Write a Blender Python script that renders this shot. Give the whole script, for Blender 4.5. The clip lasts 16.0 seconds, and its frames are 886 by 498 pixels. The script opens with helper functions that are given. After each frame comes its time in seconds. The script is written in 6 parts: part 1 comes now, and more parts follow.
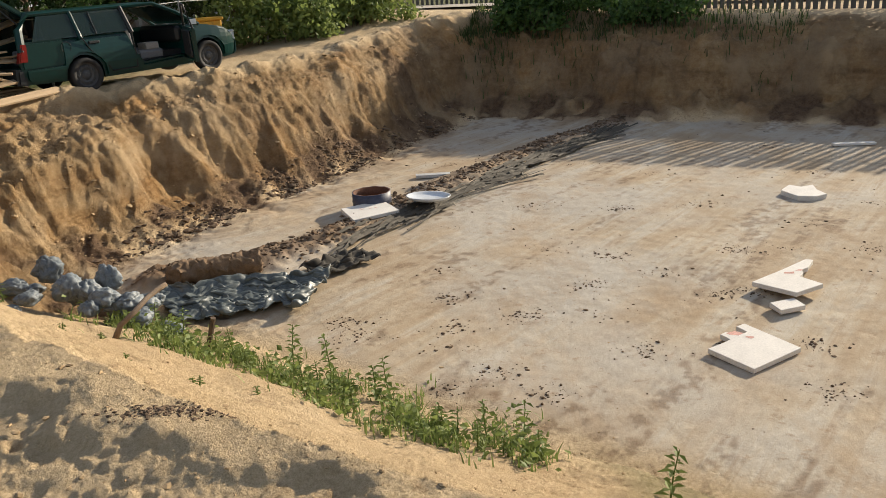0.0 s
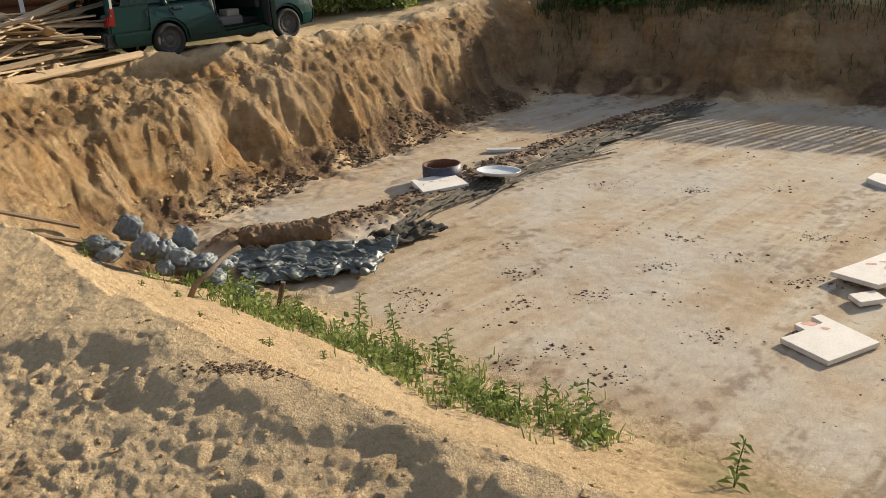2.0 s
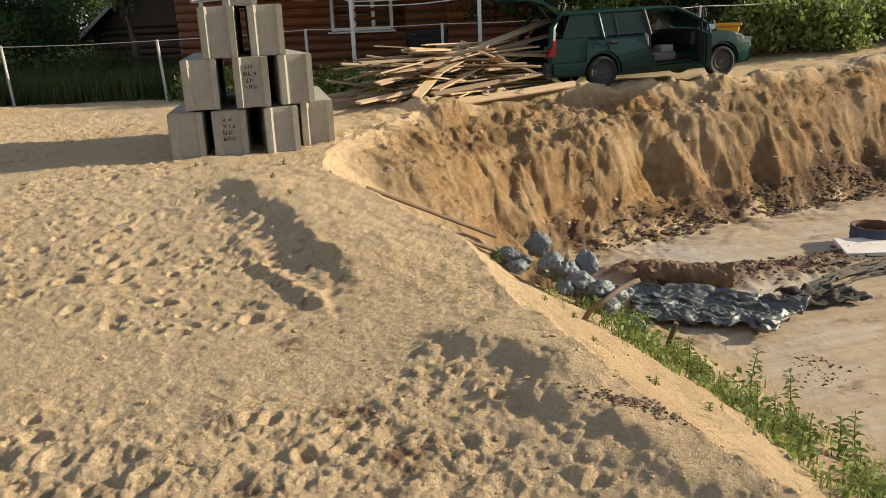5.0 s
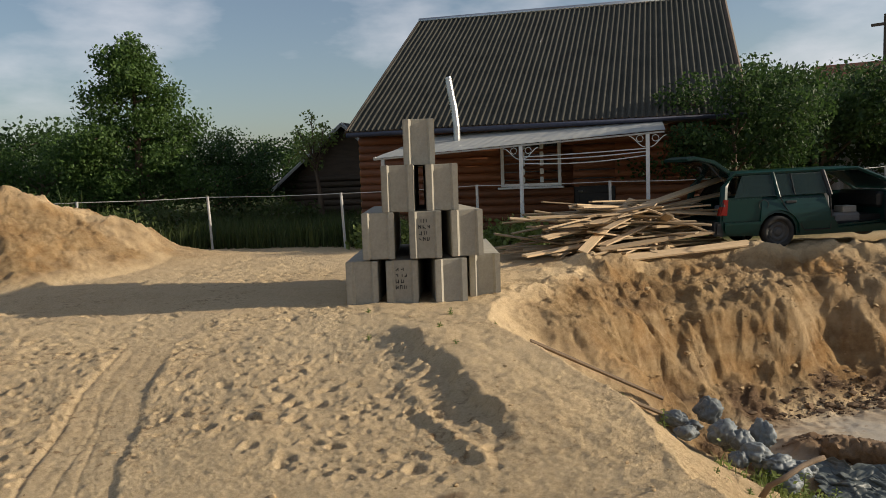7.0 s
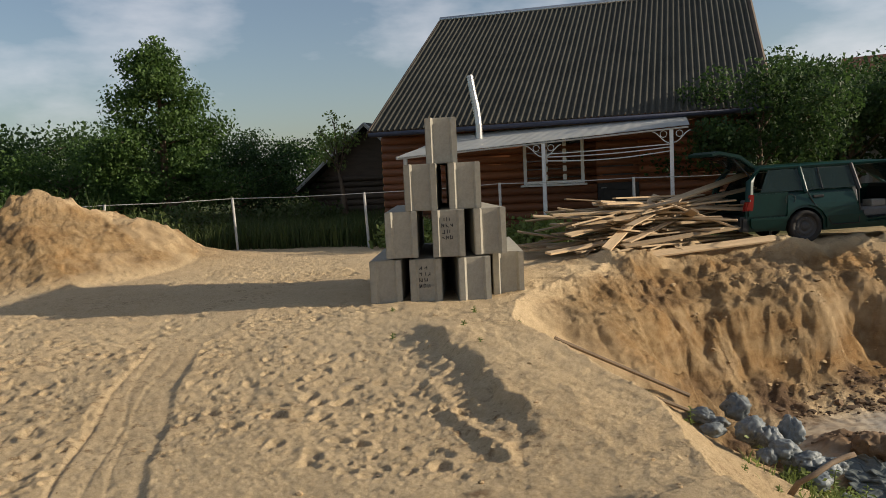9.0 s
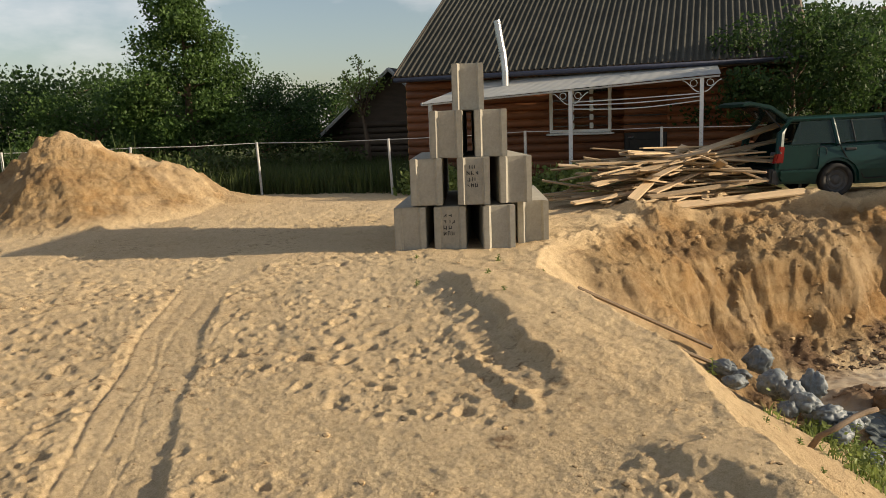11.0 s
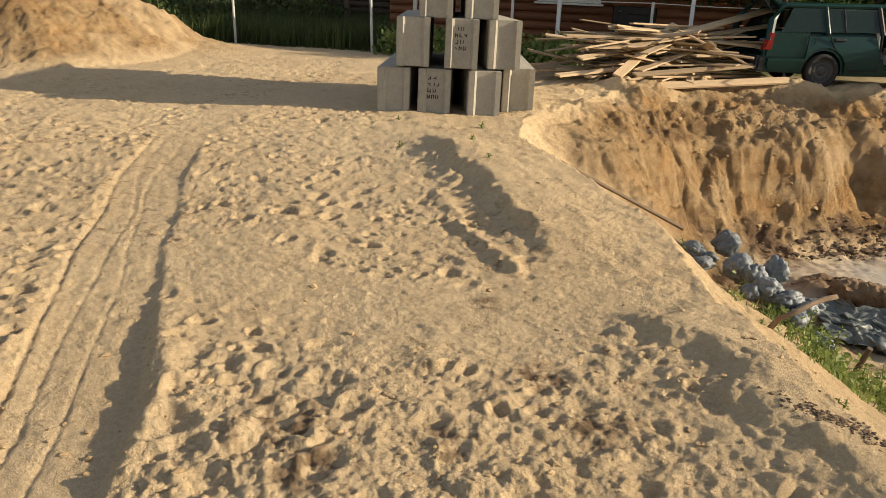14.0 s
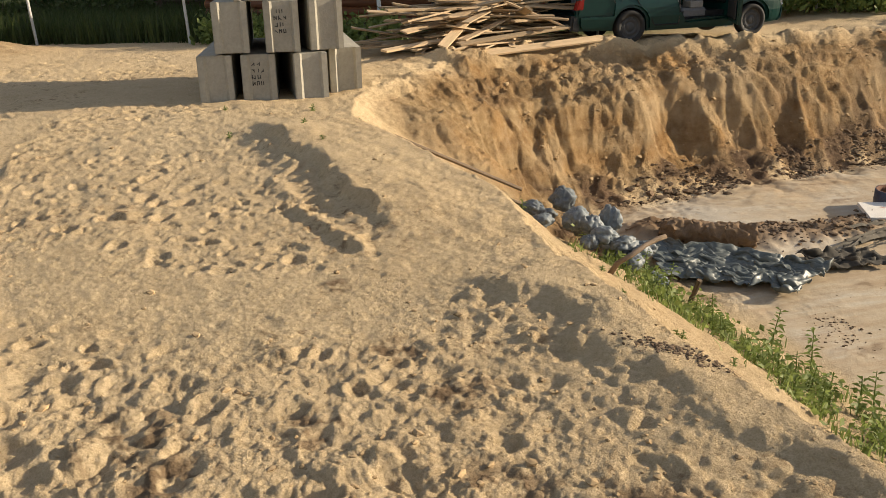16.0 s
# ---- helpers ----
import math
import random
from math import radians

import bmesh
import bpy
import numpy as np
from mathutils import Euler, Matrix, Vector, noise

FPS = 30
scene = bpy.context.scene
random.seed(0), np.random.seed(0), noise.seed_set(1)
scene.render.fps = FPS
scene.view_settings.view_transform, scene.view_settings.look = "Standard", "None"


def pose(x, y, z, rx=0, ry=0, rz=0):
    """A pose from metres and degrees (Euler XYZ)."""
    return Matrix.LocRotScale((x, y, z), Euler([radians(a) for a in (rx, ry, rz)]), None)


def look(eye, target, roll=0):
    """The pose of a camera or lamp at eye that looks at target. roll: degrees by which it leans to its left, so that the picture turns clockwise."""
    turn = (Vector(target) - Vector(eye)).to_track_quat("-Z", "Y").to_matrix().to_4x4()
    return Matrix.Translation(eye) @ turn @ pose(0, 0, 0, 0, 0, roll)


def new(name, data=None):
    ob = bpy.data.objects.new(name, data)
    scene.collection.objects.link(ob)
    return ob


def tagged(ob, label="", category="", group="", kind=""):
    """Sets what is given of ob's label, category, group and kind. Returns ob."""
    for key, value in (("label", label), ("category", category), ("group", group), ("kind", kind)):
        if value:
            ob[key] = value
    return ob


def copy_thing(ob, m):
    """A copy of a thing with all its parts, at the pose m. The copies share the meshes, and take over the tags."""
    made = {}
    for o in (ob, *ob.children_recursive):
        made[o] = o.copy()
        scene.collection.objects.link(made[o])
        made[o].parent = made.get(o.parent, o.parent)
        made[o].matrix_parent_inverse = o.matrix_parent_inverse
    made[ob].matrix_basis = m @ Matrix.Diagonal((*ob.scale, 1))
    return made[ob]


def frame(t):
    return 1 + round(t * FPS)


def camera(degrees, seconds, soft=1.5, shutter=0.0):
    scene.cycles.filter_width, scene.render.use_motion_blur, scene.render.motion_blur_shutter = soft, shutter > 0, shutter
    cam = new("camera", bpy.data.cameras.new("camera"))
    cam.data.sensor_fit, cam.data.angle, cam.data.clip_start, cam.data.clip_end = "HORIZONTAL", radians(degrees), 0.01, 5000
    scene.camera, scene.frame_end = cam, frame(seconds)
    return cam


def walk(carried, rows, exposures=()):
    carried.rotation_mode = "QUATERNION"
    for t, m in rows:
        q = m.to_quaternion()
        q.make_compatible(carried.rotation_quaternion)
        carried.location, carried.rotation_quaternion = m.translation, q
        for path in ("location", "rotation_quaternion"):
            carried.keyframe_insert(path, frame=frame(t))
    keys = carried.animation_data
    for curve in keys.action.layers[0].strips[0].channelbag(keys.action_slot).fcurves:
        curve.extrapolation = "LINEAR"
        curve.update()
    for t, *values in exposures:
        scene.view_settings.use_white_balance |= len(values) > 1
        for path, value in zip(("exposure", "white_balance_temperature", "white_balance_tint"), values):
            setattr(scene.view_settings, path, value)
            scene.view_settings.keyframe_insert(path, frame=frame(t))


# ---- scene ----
cam = camera(57.65, 16.0, soft=0.7)
# seconds, eye, heading, pitch, roll
ROWS = [
    (0, 0.114, 0.103, 1.548, 0.32, -18.59, -4.10),
    (0.5, 0.111, 0.109, 1.550, 0.10, -18.45, -4.05),
    (1, 0.125, 0.104, 1.543, -1.55, -18.99, -4.25),
    (1.5, 0.123, 0.109, 1.540, -2.06, -20.25, -3.59),
    (2, 0.089, 0.103, 1.539, 5.39, -20.09, -3.30),
    (2.5, 0.048, 0.106, 1.533, 13.58, -19.65, -3.53),
    (3, 0.040, 0.104, 1.534, 17.49, -19.14, -3.52),
    (3.5, 0.023, 0.094, 1.538, 21.71, -18.66, -3.34),
    (4, 0.002, 0.083, 1.542, 26.48, -18.31, -2.98),
    (4.2, -0.005, 0.088, 1.544, 28.23, -18.12, -2.86),
    (6.5, 0.006, 0.008, 1.595, 42.23, -8.40, -2.26),
    (7, 0.000, 0.000, 1.608, 45.00, -5.30, -2.01),
    (7.5, 0.003, 0.001, 1.604, 46.45, -5.04, -2.30),
    (8, 0.012, -0.003, 1.604, 46.64, -5.10, -2.71),
    (10.5, -0.008, -0.009, 1.604, 47.16, -6.79, -2.68),
    (11, -0.020, -0.023, 1.602, 48.39, -8.96, -2.01),
    (11.5, -0.049, -0.048, 1.588, 50.08, -11.78, -1.97),
    (12, -0.074, -0.074, 1.590, 48.55, -13.90, -1.98),
    (12.5, -0.086, -0.081, 1.574, 43.29, -15.40, -0.95),
    (13, -0.098, -0.107, 1.560, 45.24, -17.89, 0.54),
    (13.5, -0.130, -0.153, 1.563, 49.33, -19.41, 2.11),
    (14, -0.124, -0.126, 1.561, 45.88, -18.31, 2.46),
    (14.5, -0.114, -0.101, 1.559, 40.89, -17.25, 1.53),
    (15, -0.107, -0.079, 1.560, 38.99, -17.00, 0.39),
    (15.5, -0.105, -0.083, 1.551, 38.61, -17.49, -0.49),
    (16, -0.101, -0.080, 1.540, 34.81, -19.58, -1.08),
]
walk(cam, [(t, pose(x, y, z, 90 + pitch, 0, yaw) @ pose(0, 0, 0, 0, 0, roll)) for t, x, y, z, yaw, pitch, roll in ROWS],
     exposures=[(0.0, 0.25, 6050, 10), (2.5, 0.25, 6200, 10), (4.2, 0.27, 6250, 10), (6.5, 0.19, 6150, 10), (7.0, -0.16, 6100, 10), (8.0, -0.16, 6100, 10), (10.5, 0.04, 6350, 10),
                (11.0, 0.17, 6600, 10), (11.5, 0.17, 6750, 10), (12.5, 0.31, 6700, 10), (14.0, 0.31, 6550, 10), (16.0, 0.31, 6450, 10)])

# ---- light ----
SUN_DIR = Vector((0.74 * math.cos(radians(20)), 0.67 * math.cos(radians(20)), math.sin(radians(20)))).normalized()
sun = new("sun", bpy.data.lights.new("sun", "SUN"))
sun.data.energy, sun.data.angle, sun.data.color = 6.0, radians(0.6), (1.0, 0.84, 0.62)
sun.matrix_world = look((0, 0, 30), Vector((0, 0, 30)) - SUN_DIR)
# ---- sky ----
world = bpy.data.worlds.new("sky")
scene.world = world
world.use_nodes = True
wn, wl = world.node_tree.nodes, world.node_tree.links
wn.clear()
w_out, w_bg, w_sky = wn.new("ShaderNodeOutputWorld"), wn.new("ShaderNodeBackground"), wn.new("ShaderNodeTexSky")
w_sky.sky_type, w_sky.sun_disc = "NISHITA", False
w_sky.sun_elevation, w_sky.sun_rotation = radians(19), math.atan2(SUN_DIR.x, SUN_DIR.y)
w_sky.air_density, w_sky.dust_density, w_sky.ozone_density = 1.0, 1.2, 1.0
w_bg.inputs["Strength"].default_value = 0.102
# thin high cloud and a few cumulus heads
w_tc, w_map, w_noise = wn.new("ShaderNodeTexCoord"), wn.new("ShaderNodeMapping"), wn.new("ShaderNodeTexNoise")
w_map.inputs["Scale"].default_value = (1.6, 1.6, 4.5)
w_noise.inputs["Scale"].default_value, w_noise.inputs["Detail"].default_value = 1.7, 7
w_noise.inputs["Roughness"].default_value = 0.55
w_ramp = wn.new("ShaderNodeValToRGB")
w_ramp.color_ramp.elements[0].position, w_ramp.color_ramp.elements[1].position = 0.48, 0.72
w_ramp.color_ramp.elements[0].color, w_ramp.color_ramp.elements[1].color = (0.06, 0.06, 0.06, 1), (0.75, 0.75, 0.75, 1)
w_mix = wn.new("ShaderNodeMix")
w_mix.data_type = "RGBA"
w_mix.inputs["B"].default_value = (9.6, 9.1, 9.0, 1)
wl.new(w_tc.outputs["Generated"], w_map.inputs["Vector"])
wl.new(w_map.outputs["Vector"], w_noise.inputs["Vector"])
wl.new(w_noise.outputs["Fac"], w_ramp.inputs["Fac"])
wl.new(w_ramp.outputs["Color"], w_mix.inputs["Factor"])
wl.new(w_sky.outputs["Color"], w_mix.inputs["A"])
wl.new(w_mix.outputs["Result"], w_bg.inputs["Color"])
wl.new(w_bg.outputs["Background"], w_out.inputs["Surface"])


# ---- materials ----
class Mat:
    """A small builder of node materials."""

    def __init__(self, name, rough=0.7, metal=0.0, spec=0.4):
        self.m = bpy.data.materials.new(name)
        self.m.use_nodes = True
        self.n, self.l = self.m.node_tree.nodes, self.m.node_tree.links
        self.p = self.n["Principled BSDF"]
        self.set("Roughness", rough), self.set("Metallic", metal), self.set("Specular IOR Level", spec)
        self.tc = self.n.new("ShaderNodeTexCoord")
        self.height = None

    def set(self, key, v):
        if isinstance(v, (int, float)) or isinstance(v, tuple):
            self.p.inputs[key].default_value = (*v, 1) if isinstance(v, tuple) and len(v) == 3 else v
        else:
            self.l.new(v, self.p.inputs[key])
        return self

    def noise(self, scale, detail=4, rough=0.6, stretch=(1, 1, 1), space="Object", w=0.0):
        mp, t = self.n.new("ShaderNodeMapping"), self.n.new("ShaderNodeTexNoise")
        mp.inputs["Scale"].default_value = stretch
        mp.inputs["Location"].default_value = (w, w * 0.7, w * 1.3)
        t.inputs["Scale"].default_value, t.inputs["Detail"].default_value, t.inputs["Roughness"].default_value = scale, detail, rough
        self.l.new(self.tc.outputs[space], mp.inputs["Vector"])
        self.l.new(mp.outputs["Vector"], t.inputs["Vector"])
        return t.outputs["Fac"]

    def ramp(self, fac, stops):
        r = self.n.new("ShaderNodeValToRGB")
        e = r.color_ramp.elements
        while len(e) < len(stops):
            e.new(0.5)
        for k, (pos, col) in enumerate(stops):
            e[k].position = pos
            e[k].color = (*col, 1) if isinstance(col, tuple) else (col, col, col, 1)
        self.l.new(fac, r.inputs["Fac"])
        return r.outputs["Color"]

    def mix(self, fac, a, b, mode="MIX"):
        x = self.n.new("ShaderNodeMix")
        x.data_type, x.blend_type = "RGBA", mode
        for key, v in (("Factor", fac), ("A", a), ("B", b)):
            if isinstance(v, tuple):
                x.inputs[key].default_value = (*v, 1)
            elif isinstance(v, (int, float)):
                x.inputs[key].default_value = v
            else:
                self.l.new(v, x.inputs[key])
        return x.outputs["Result"]

    def math(self, op, a, b=0.0):
        x = self.n.new("ShaderNodeMath")
        x.operation = op
        for k, v in enumerate((a, b)):
            if isinstance(v, (int, float)):
                x.inputs[k].default_value = v
            else:
                self.l.new(v, x.inputs[k])
        return x.outputs[0]

    def attr(self, name):
        a = self.n.new("ShaderNodeAttribute")
        a.attribute_name = name
        return a.outputs["Fac"]

    def object_random(self):
        return self.n.new("ShaderNodeObjectInfo").outputs["Random"]

    def island_random(self):
        return self.n.new("ShaderNodeNewGeometry").outputs["Random Per Island"]

    def bump(self, fac, strength=0.3, dist=0.01):
        b = self.n.new("ShaderNodeBump")
        b.inputs["Strength"].default_value, b.inputs["Distance"].default_value = strength, dist
        self.l.new(fac, b.inputs["Height"])
        if self.height is not None:
            self.l.new(self.height, b.inputs["Normal"])
        self.height = b.outputs["Normal"]
        self.l.new(self.height, self.p.inputs["Normal"])
        return self


def plain(name, col, rough=0.6, metal=0.0, scale=6.0, var=0.25, bump=0.15, bscale=60.0, stretch=(1, 1, 1), island=0.0, spec=0.4, random_tint=0.0):
    """Colour with mottling at two scales and a fine relief."""
    m = Mat(name, rough, metal, spec)
    dark, light = tuple(c * (1 - var) for c in col), tuple(min(1, c * (1 + var)) for c in col)
    c = m.ramp(m.noise(scale, 5, 0.65, stretch), [(0.3, dark), (0.7, light)])
    c = m.mix(0.5, c, m.ramp(m.noise(scale * 9, 3, 0.6, stretch, w=3), [(0.3, dark), (0.7, light)]))
    r = m.island_random() if island else (m.object_random() if random_tint else None)
    if r is not None:
        k = island or random_tint
        c = m.mix(1.0, c, m.ramp(r, [(0.0, 1 - k), (1.0, 1.0)]), "MULTIPLY")
    m.set("Base Color", c)
    m.bump(m.noise(bscale, 4, 0.6, stretch, w=1), bump, 0.006)
    return m.m


def make_ground_material():
    m = Mat("sandy_ground", 0.92, 0, 0.15)
    n_big, n_mid, n_fine = m.noise(0.35, 5, 0.6), m.noise(3.0, 6, 0.65, w=2), m.noise(38, 4, 0.7, w=5)
    sand = m.ramp(n_big, [(0.3, (0.51, 0.345, 0.165)), (0.5, (0.62, 0.445, 0.235)), (0.72, (0.69, 0.52, 0.30))])
    sand = m.mix(0.35, sand, m.ramp(n_mid, [(0.25, (0.42, 0.285, 0.14)), (0.7, (0.70, 0.545, 0.34))]))
    sand = m.mix(0.32, sand, m.ramp(n_fine, [(0.3, (0.30, 0.205, 0.105)), (0.62, (0.80, 0.645, 0.43))]))
    sand = m.mix(0.20, sand, m.ramp(m.noise(150, 3, 0.7, w=7), [(0.36, (0.26, 0.175, 0.09)), (0.6, (0.82, 0.67, 0.45))]))
    # damp brown crumbs turned up in patches
    crumbs = m.math("MULTIPLY", m.ramp(m.noise(0.9, 4, 0.6, w=61), [(0.47, 0.15), (0.62, 1.0)]), m.ramp(m.noise(11, 7, 0.75, w=62), [(0.53, 0.0), (0.64, 0.8)]))
    sand = m.mix(crumbs, sand, (0.21, 0.125, 0.06))
    # levelled base of the pit: pale grey sand with tan smears drawn along the digging direction
    def drawn(scale, turn, stretch, w):
        fac = m.noise(scale, 7, 0.65, stretch, w=w)
        mp, rot = fac.node.inputs["Vector"].links[0].from_node, m.n.new("ShaderNodeMapping")
        rot.inputs["Rotation"].default_value = (0, 0, radians(turn))
        m.l.new(m.tc.outputs["Object"], rot.inputs["Vector"])
        m.l.new(rot.outputs["Vector"], mp.inputs["Vector"])
        return fac

    streak, fine_streak = drawn(0.9, 41, (2.4, 0.35, 1), 4), drawn(1.6, 36, (6.0, 0.30, 1), 14)
    base = m.ramp(streak, [(0.36, (0.35, 0.25, 0.145)), (0.5, (0.44, 0.35, 0.235)), (0.62, (0.48, 0.425, 0.335))])
    base = m.mix(m.ramp(fine_streak, [(0.50, 0.0), (0.66, 0.75)]), base, (0.34, 0.245, 0.15))
    base = m.mix(m.ramp(m.noise(0.33, 4, 0.6, w=9), [(0.44, 0.05), (0.62, 0.8)]), base, (0.44, 0.405, 0.345))
    base = m.mix(m.ramp(m.noise(5.5, 6, 0.7, w=12), [(0.585, 0.0), (0.70, 0.8)]), base, (0.24, 0.155, 0.085))
    base = m.mix(m.ramp(m.noise(0.55, 6, 0.7, (1.5, 0.6, 1), w=40), [(0.5, 0.0), (0.70, 0.75)]), base, (0.36, 0.25, 0.14))
    base = m.mix(0.14, base, m.ramp(n_fine, [(0.3, (0.3, 0.24, 0.16)), (0.7, (0.66, 0.58, 0.45))]))
    # cut faces: banded loam, orange stain, dark lumps of topsoil
    band = m.noise(0.9, 6, 0.6, (0.6, 0.6, 3.0), w=6)
    cut = m.ramp(band, [(0.32, (0.17, 0.09, 0.04)), (0.45, (0.36, 0.215, 0.09)), (0.58, (0.48, 0.325, 0.16)), (0.75, (0.33, 0.23, 0.13))])
    cut = m.mix(m.ramp(m.noise(0.8, 4, 0.6, w=21), [(0.50, 0.0), (0.66, 0.8)]), cut, (0.50, 0.255, 0.075))
    cut = m.mix(0.5, cut, m.ramp(m.noise(5, 8, 0.75, w=8), [(0.32, (0.115, 0.07, 0.035)), (0.5, (0.33, 0.22, 0.11)), (0.7, (0.55, 0.41, 0.24))]))
    cut = m.mix(m.ramp(m.noise(1.3, 7, 0.72, w=51), [(0.54, 0.0), (0.68, 0.7)]), cut, (0.17, 0.105, 0.052))
    cut = m.mix(m.ramp(m.noise(0.6, 5, 0.65, w=55), [(0.50, 0.0), (0.64, 0.6)]), cut, (0.50, 0.37, 0.22))
    soil = m.ramp(m.noise(7, 6, 0.7, w=15), [(0.3, (0.085, 0.052, 0.03)), (0.7, (0.235, 0.15, 0.085))])
    green = m.ramp(m.noise(5, 5, 0.7, w=17), [(0.3, (0.045, 0.06, 0.018)), (0.7, (0.12, 0.14, 0.05))])
    c = m.mix(m.attr("pit"), sand, base)
    c = m.mix(m.attr("face"), c, cut)
    c = m.mix(m.attr("soil"), c, soil)
    c = m.mix(m.attr("green"), c, green)
    m.set("Base Color", c)
    m.bump(m.math("MULTIPLY", m.noise(4.5, 9, 0.72, w=28), m.attr("face")), 1.0, 0.13)
    loose = m.math("SUBTRACT", 1.0, m.math("MULTIPLY", m.attr("pit"), 0.82))
    m.bump(m.math("MULTIPLY", m.noise(14, 7, 0.72, w=30), loose), 0.9, 0.028)
    m.bump(m.math("MULTIPLY", m.noise(42, 5, 0.7, w=31), loose), 1.0, 0.018)
    m.bump(m.math("MULTIPLY", m.noise(120, 4, 0.75, w=33), loose), 1.0, 0.009)
    return m.m


GROUND = make_ground_material()
# ---- building helpers ----
def part(name, bm, material, parent=None, label=""):
    """Link a bmesh as one mesh object under a thing or a part."""
    me = bpy.data.meshes.new(name)
    bm.to_mesh(me)
    bm.free()
    me.materials.append(material)
    ob = new(name, me)
    ob.parent = parent
    if label:
        tagged(ob, label)
    return ob


def empty(name, label, category, m=None, group="", kind=""):
    ob = new(name)
    ob.empty_display_size = 0.1
    if m is not None:
        ob.matrix_basis = m
    return tagged(ob, label, category, group, kind)


def box(bm, lo, hi, m=None, bevel=0.0):
    """A box between two corners, edges rounded by bevel."""
    g = bmesh.ops.create_cube(bm, size=1)["verts"]
    lo, hi = Vector(lo), Vector(hi)
    for v in g:
        v.co = Vector([(lo[k] + hi[k]) / 2 + v.co[k] * (hi[k] - lo[k]) for k in range(3)])
    if bevel:
        edges = list({e for v in g for e in v.link_edges})
        g = list({v for f in bmesh.ops.bevel(bm, geom=edges, offset=bevel, segments=1, affect="EDGES")["faces"] for v in f.verts})
    if m is not None:
        for v in g:
            v.co = m @ v.co
    return g


def tube(bm, pts, radii, sides=8, cap=True):
    """A tapered tube through points."""
    pts = [Vector(p) for p in pts]
    rings = []
    for i, p in enumerate(pts):
        d = (pts[min(i + 1, len(pts) - 1)] - pts[max(i - 1, 0)]).normalized()
        a = d.cross(Vector((0.13, 0.21, 0.97)) if abs(d.z) < 0.9 else Vector((1, 0.1, 0))).normalized()
        b = d.cross(a)
        r = radii[i] if not isinstance(radii, (int, float)) else radii
        rings.append([bm.verts.new(p + (a * math.cos(k * math.tau / sides) + b * math.sin(k * math.tau / sides)) * r) for k in range(sides)])
    for u, v in zip(rings, rings[1:]):
        for k in range(sides):
            bm.faces.new((u[k], u[(k + 1) % sides], v[(k + 1) % sides], v[k]))
    if cap:
        bm.faces.new(rings[0][::-1]), bm.faces.new(rings[-1])
    return rings


def smooth(ob):
    for f in ob.data.polygons:
        f.use_smooth = True
    return ob


# ---- ground ----
FLOOR = -2.0


def floor_z(x):
    """The base of the pit falls gently towards +x."""
    return FLOOR - 0.03 * max(0.0, x + 3)



def _hash(i, j, seed):
    h = (i.astype(np.int64) * 374761393 + j.astype(np.int64) * 668265263 + seed * 974634777) & 0xFFFFFFFF
    h = ((h ^ (h >> 13)) * 1274126177) & 0xFFFFFFFF
    h = ((h ^ (h >> 16)) * 2246822519) & 0xFFFFFFFF
    return ((h ^ (h >> 15)) & 0xFFFFFF) / float(0xFFFFFF)


def vnoise(x, y, seed=0):
    i, j = np.floor(x), np.floor(y)
    u, v = x - i, y - j
    u, v = u * u * u * (u * (u * 6 - 15) + 10), v * v * v * (v * (v * 6 - 15) + 10)
    a, b, c, d = _hash(i, j, seed), _hash(i + 1, j, seed), _hash(i, j + 1, seed), _hash(i + 1, j + 1, seed)
    return (a + (b - a) * u) * (1 - v) + (c + (d - c) * u) * v


def fbm(x, y, octaves=4, seed=0, gain=0.5):
    out, amp, tot = 0, 1.0, 0.0
    for k in range(octaves):
        cs, sn = math.cos(k * 0.9), math.sin(k * 0.9)
        out = out + amp * vnoise((x * cs - y * sn) * 2**k, (x * sn + y * cs) * 2**k, seed + k)
        tot += amp
        amp *= gain
    return out / tot


def dents(x, y, size, seed, long=1.5, fill=0.8):
    """Hollows like footprints in a jittered net: 0 outside, 1 in the middle."""
    gx, gy = x / size, y / size
    i0, j0 = np.floor(gx), np.floor(gy)
    best = np.zeros_like(x)
    for a in (-1, 0, 1):
        for b in (-1, 0, 1):
            i, j = i0 + a, j0 + b
            px, py, turn = i + 0.1 + 0.8 * _hash(i, j, seed), j + 0.1 + 0.8 * _hash(i, j, seed + 1), _hash(i, j, seed + 2) * 6.3
            on = _hash(i, j, seed + 3) < fill
            r = 0.15 + 0.2 * _hash(i, j, seed + 4)
            dx, dy = gx - px, gy - py
            u, v = (dx * np.cos(turn) + dy * np.sin(turn)) / (r * long), (-dx * np.sin(turn) + dy * np.cos(turn)) / r
            q = np.sqrt(u * u + v * v)
            h = step(1.05, 0.5, q) - 0.28 * np.exp(-((q - 1.2) / 0.2) ** 2)
            best = np.where(on & (np.abs(h) > np.abs(best)), h, best)
    return best


def lumps(x, y, size, seed, fill=0.7):
    """Rounded clods in a jittered net, as heights from 0 to 1."""
    gx, gy = x / size, y / size
    i0, j0 = np.floor(gx), np.floor(gy)
    best = np.zeros_like(x)
    for a in (-1, 0, 1):
        for b in (-1, 0, 1):
            i, j = i0 + a, j0 + b
            dx, dy = gx - i - _hash(i, j, seed), gy - j - _hash(i, j, seed + 1)
            r = (0.25 + 0.45 * _hash(i, j, seed + 2)) * (_hash(i, j, seed + 3) < fill) + 1e-6
            best = np.maximum(best, np.sqrt(np.maximum(0, r * r - dx * dx * (0.7 + 0.6 * _hash(i, j, seed + 4)) - dy * dy)))
    return best / 0.7


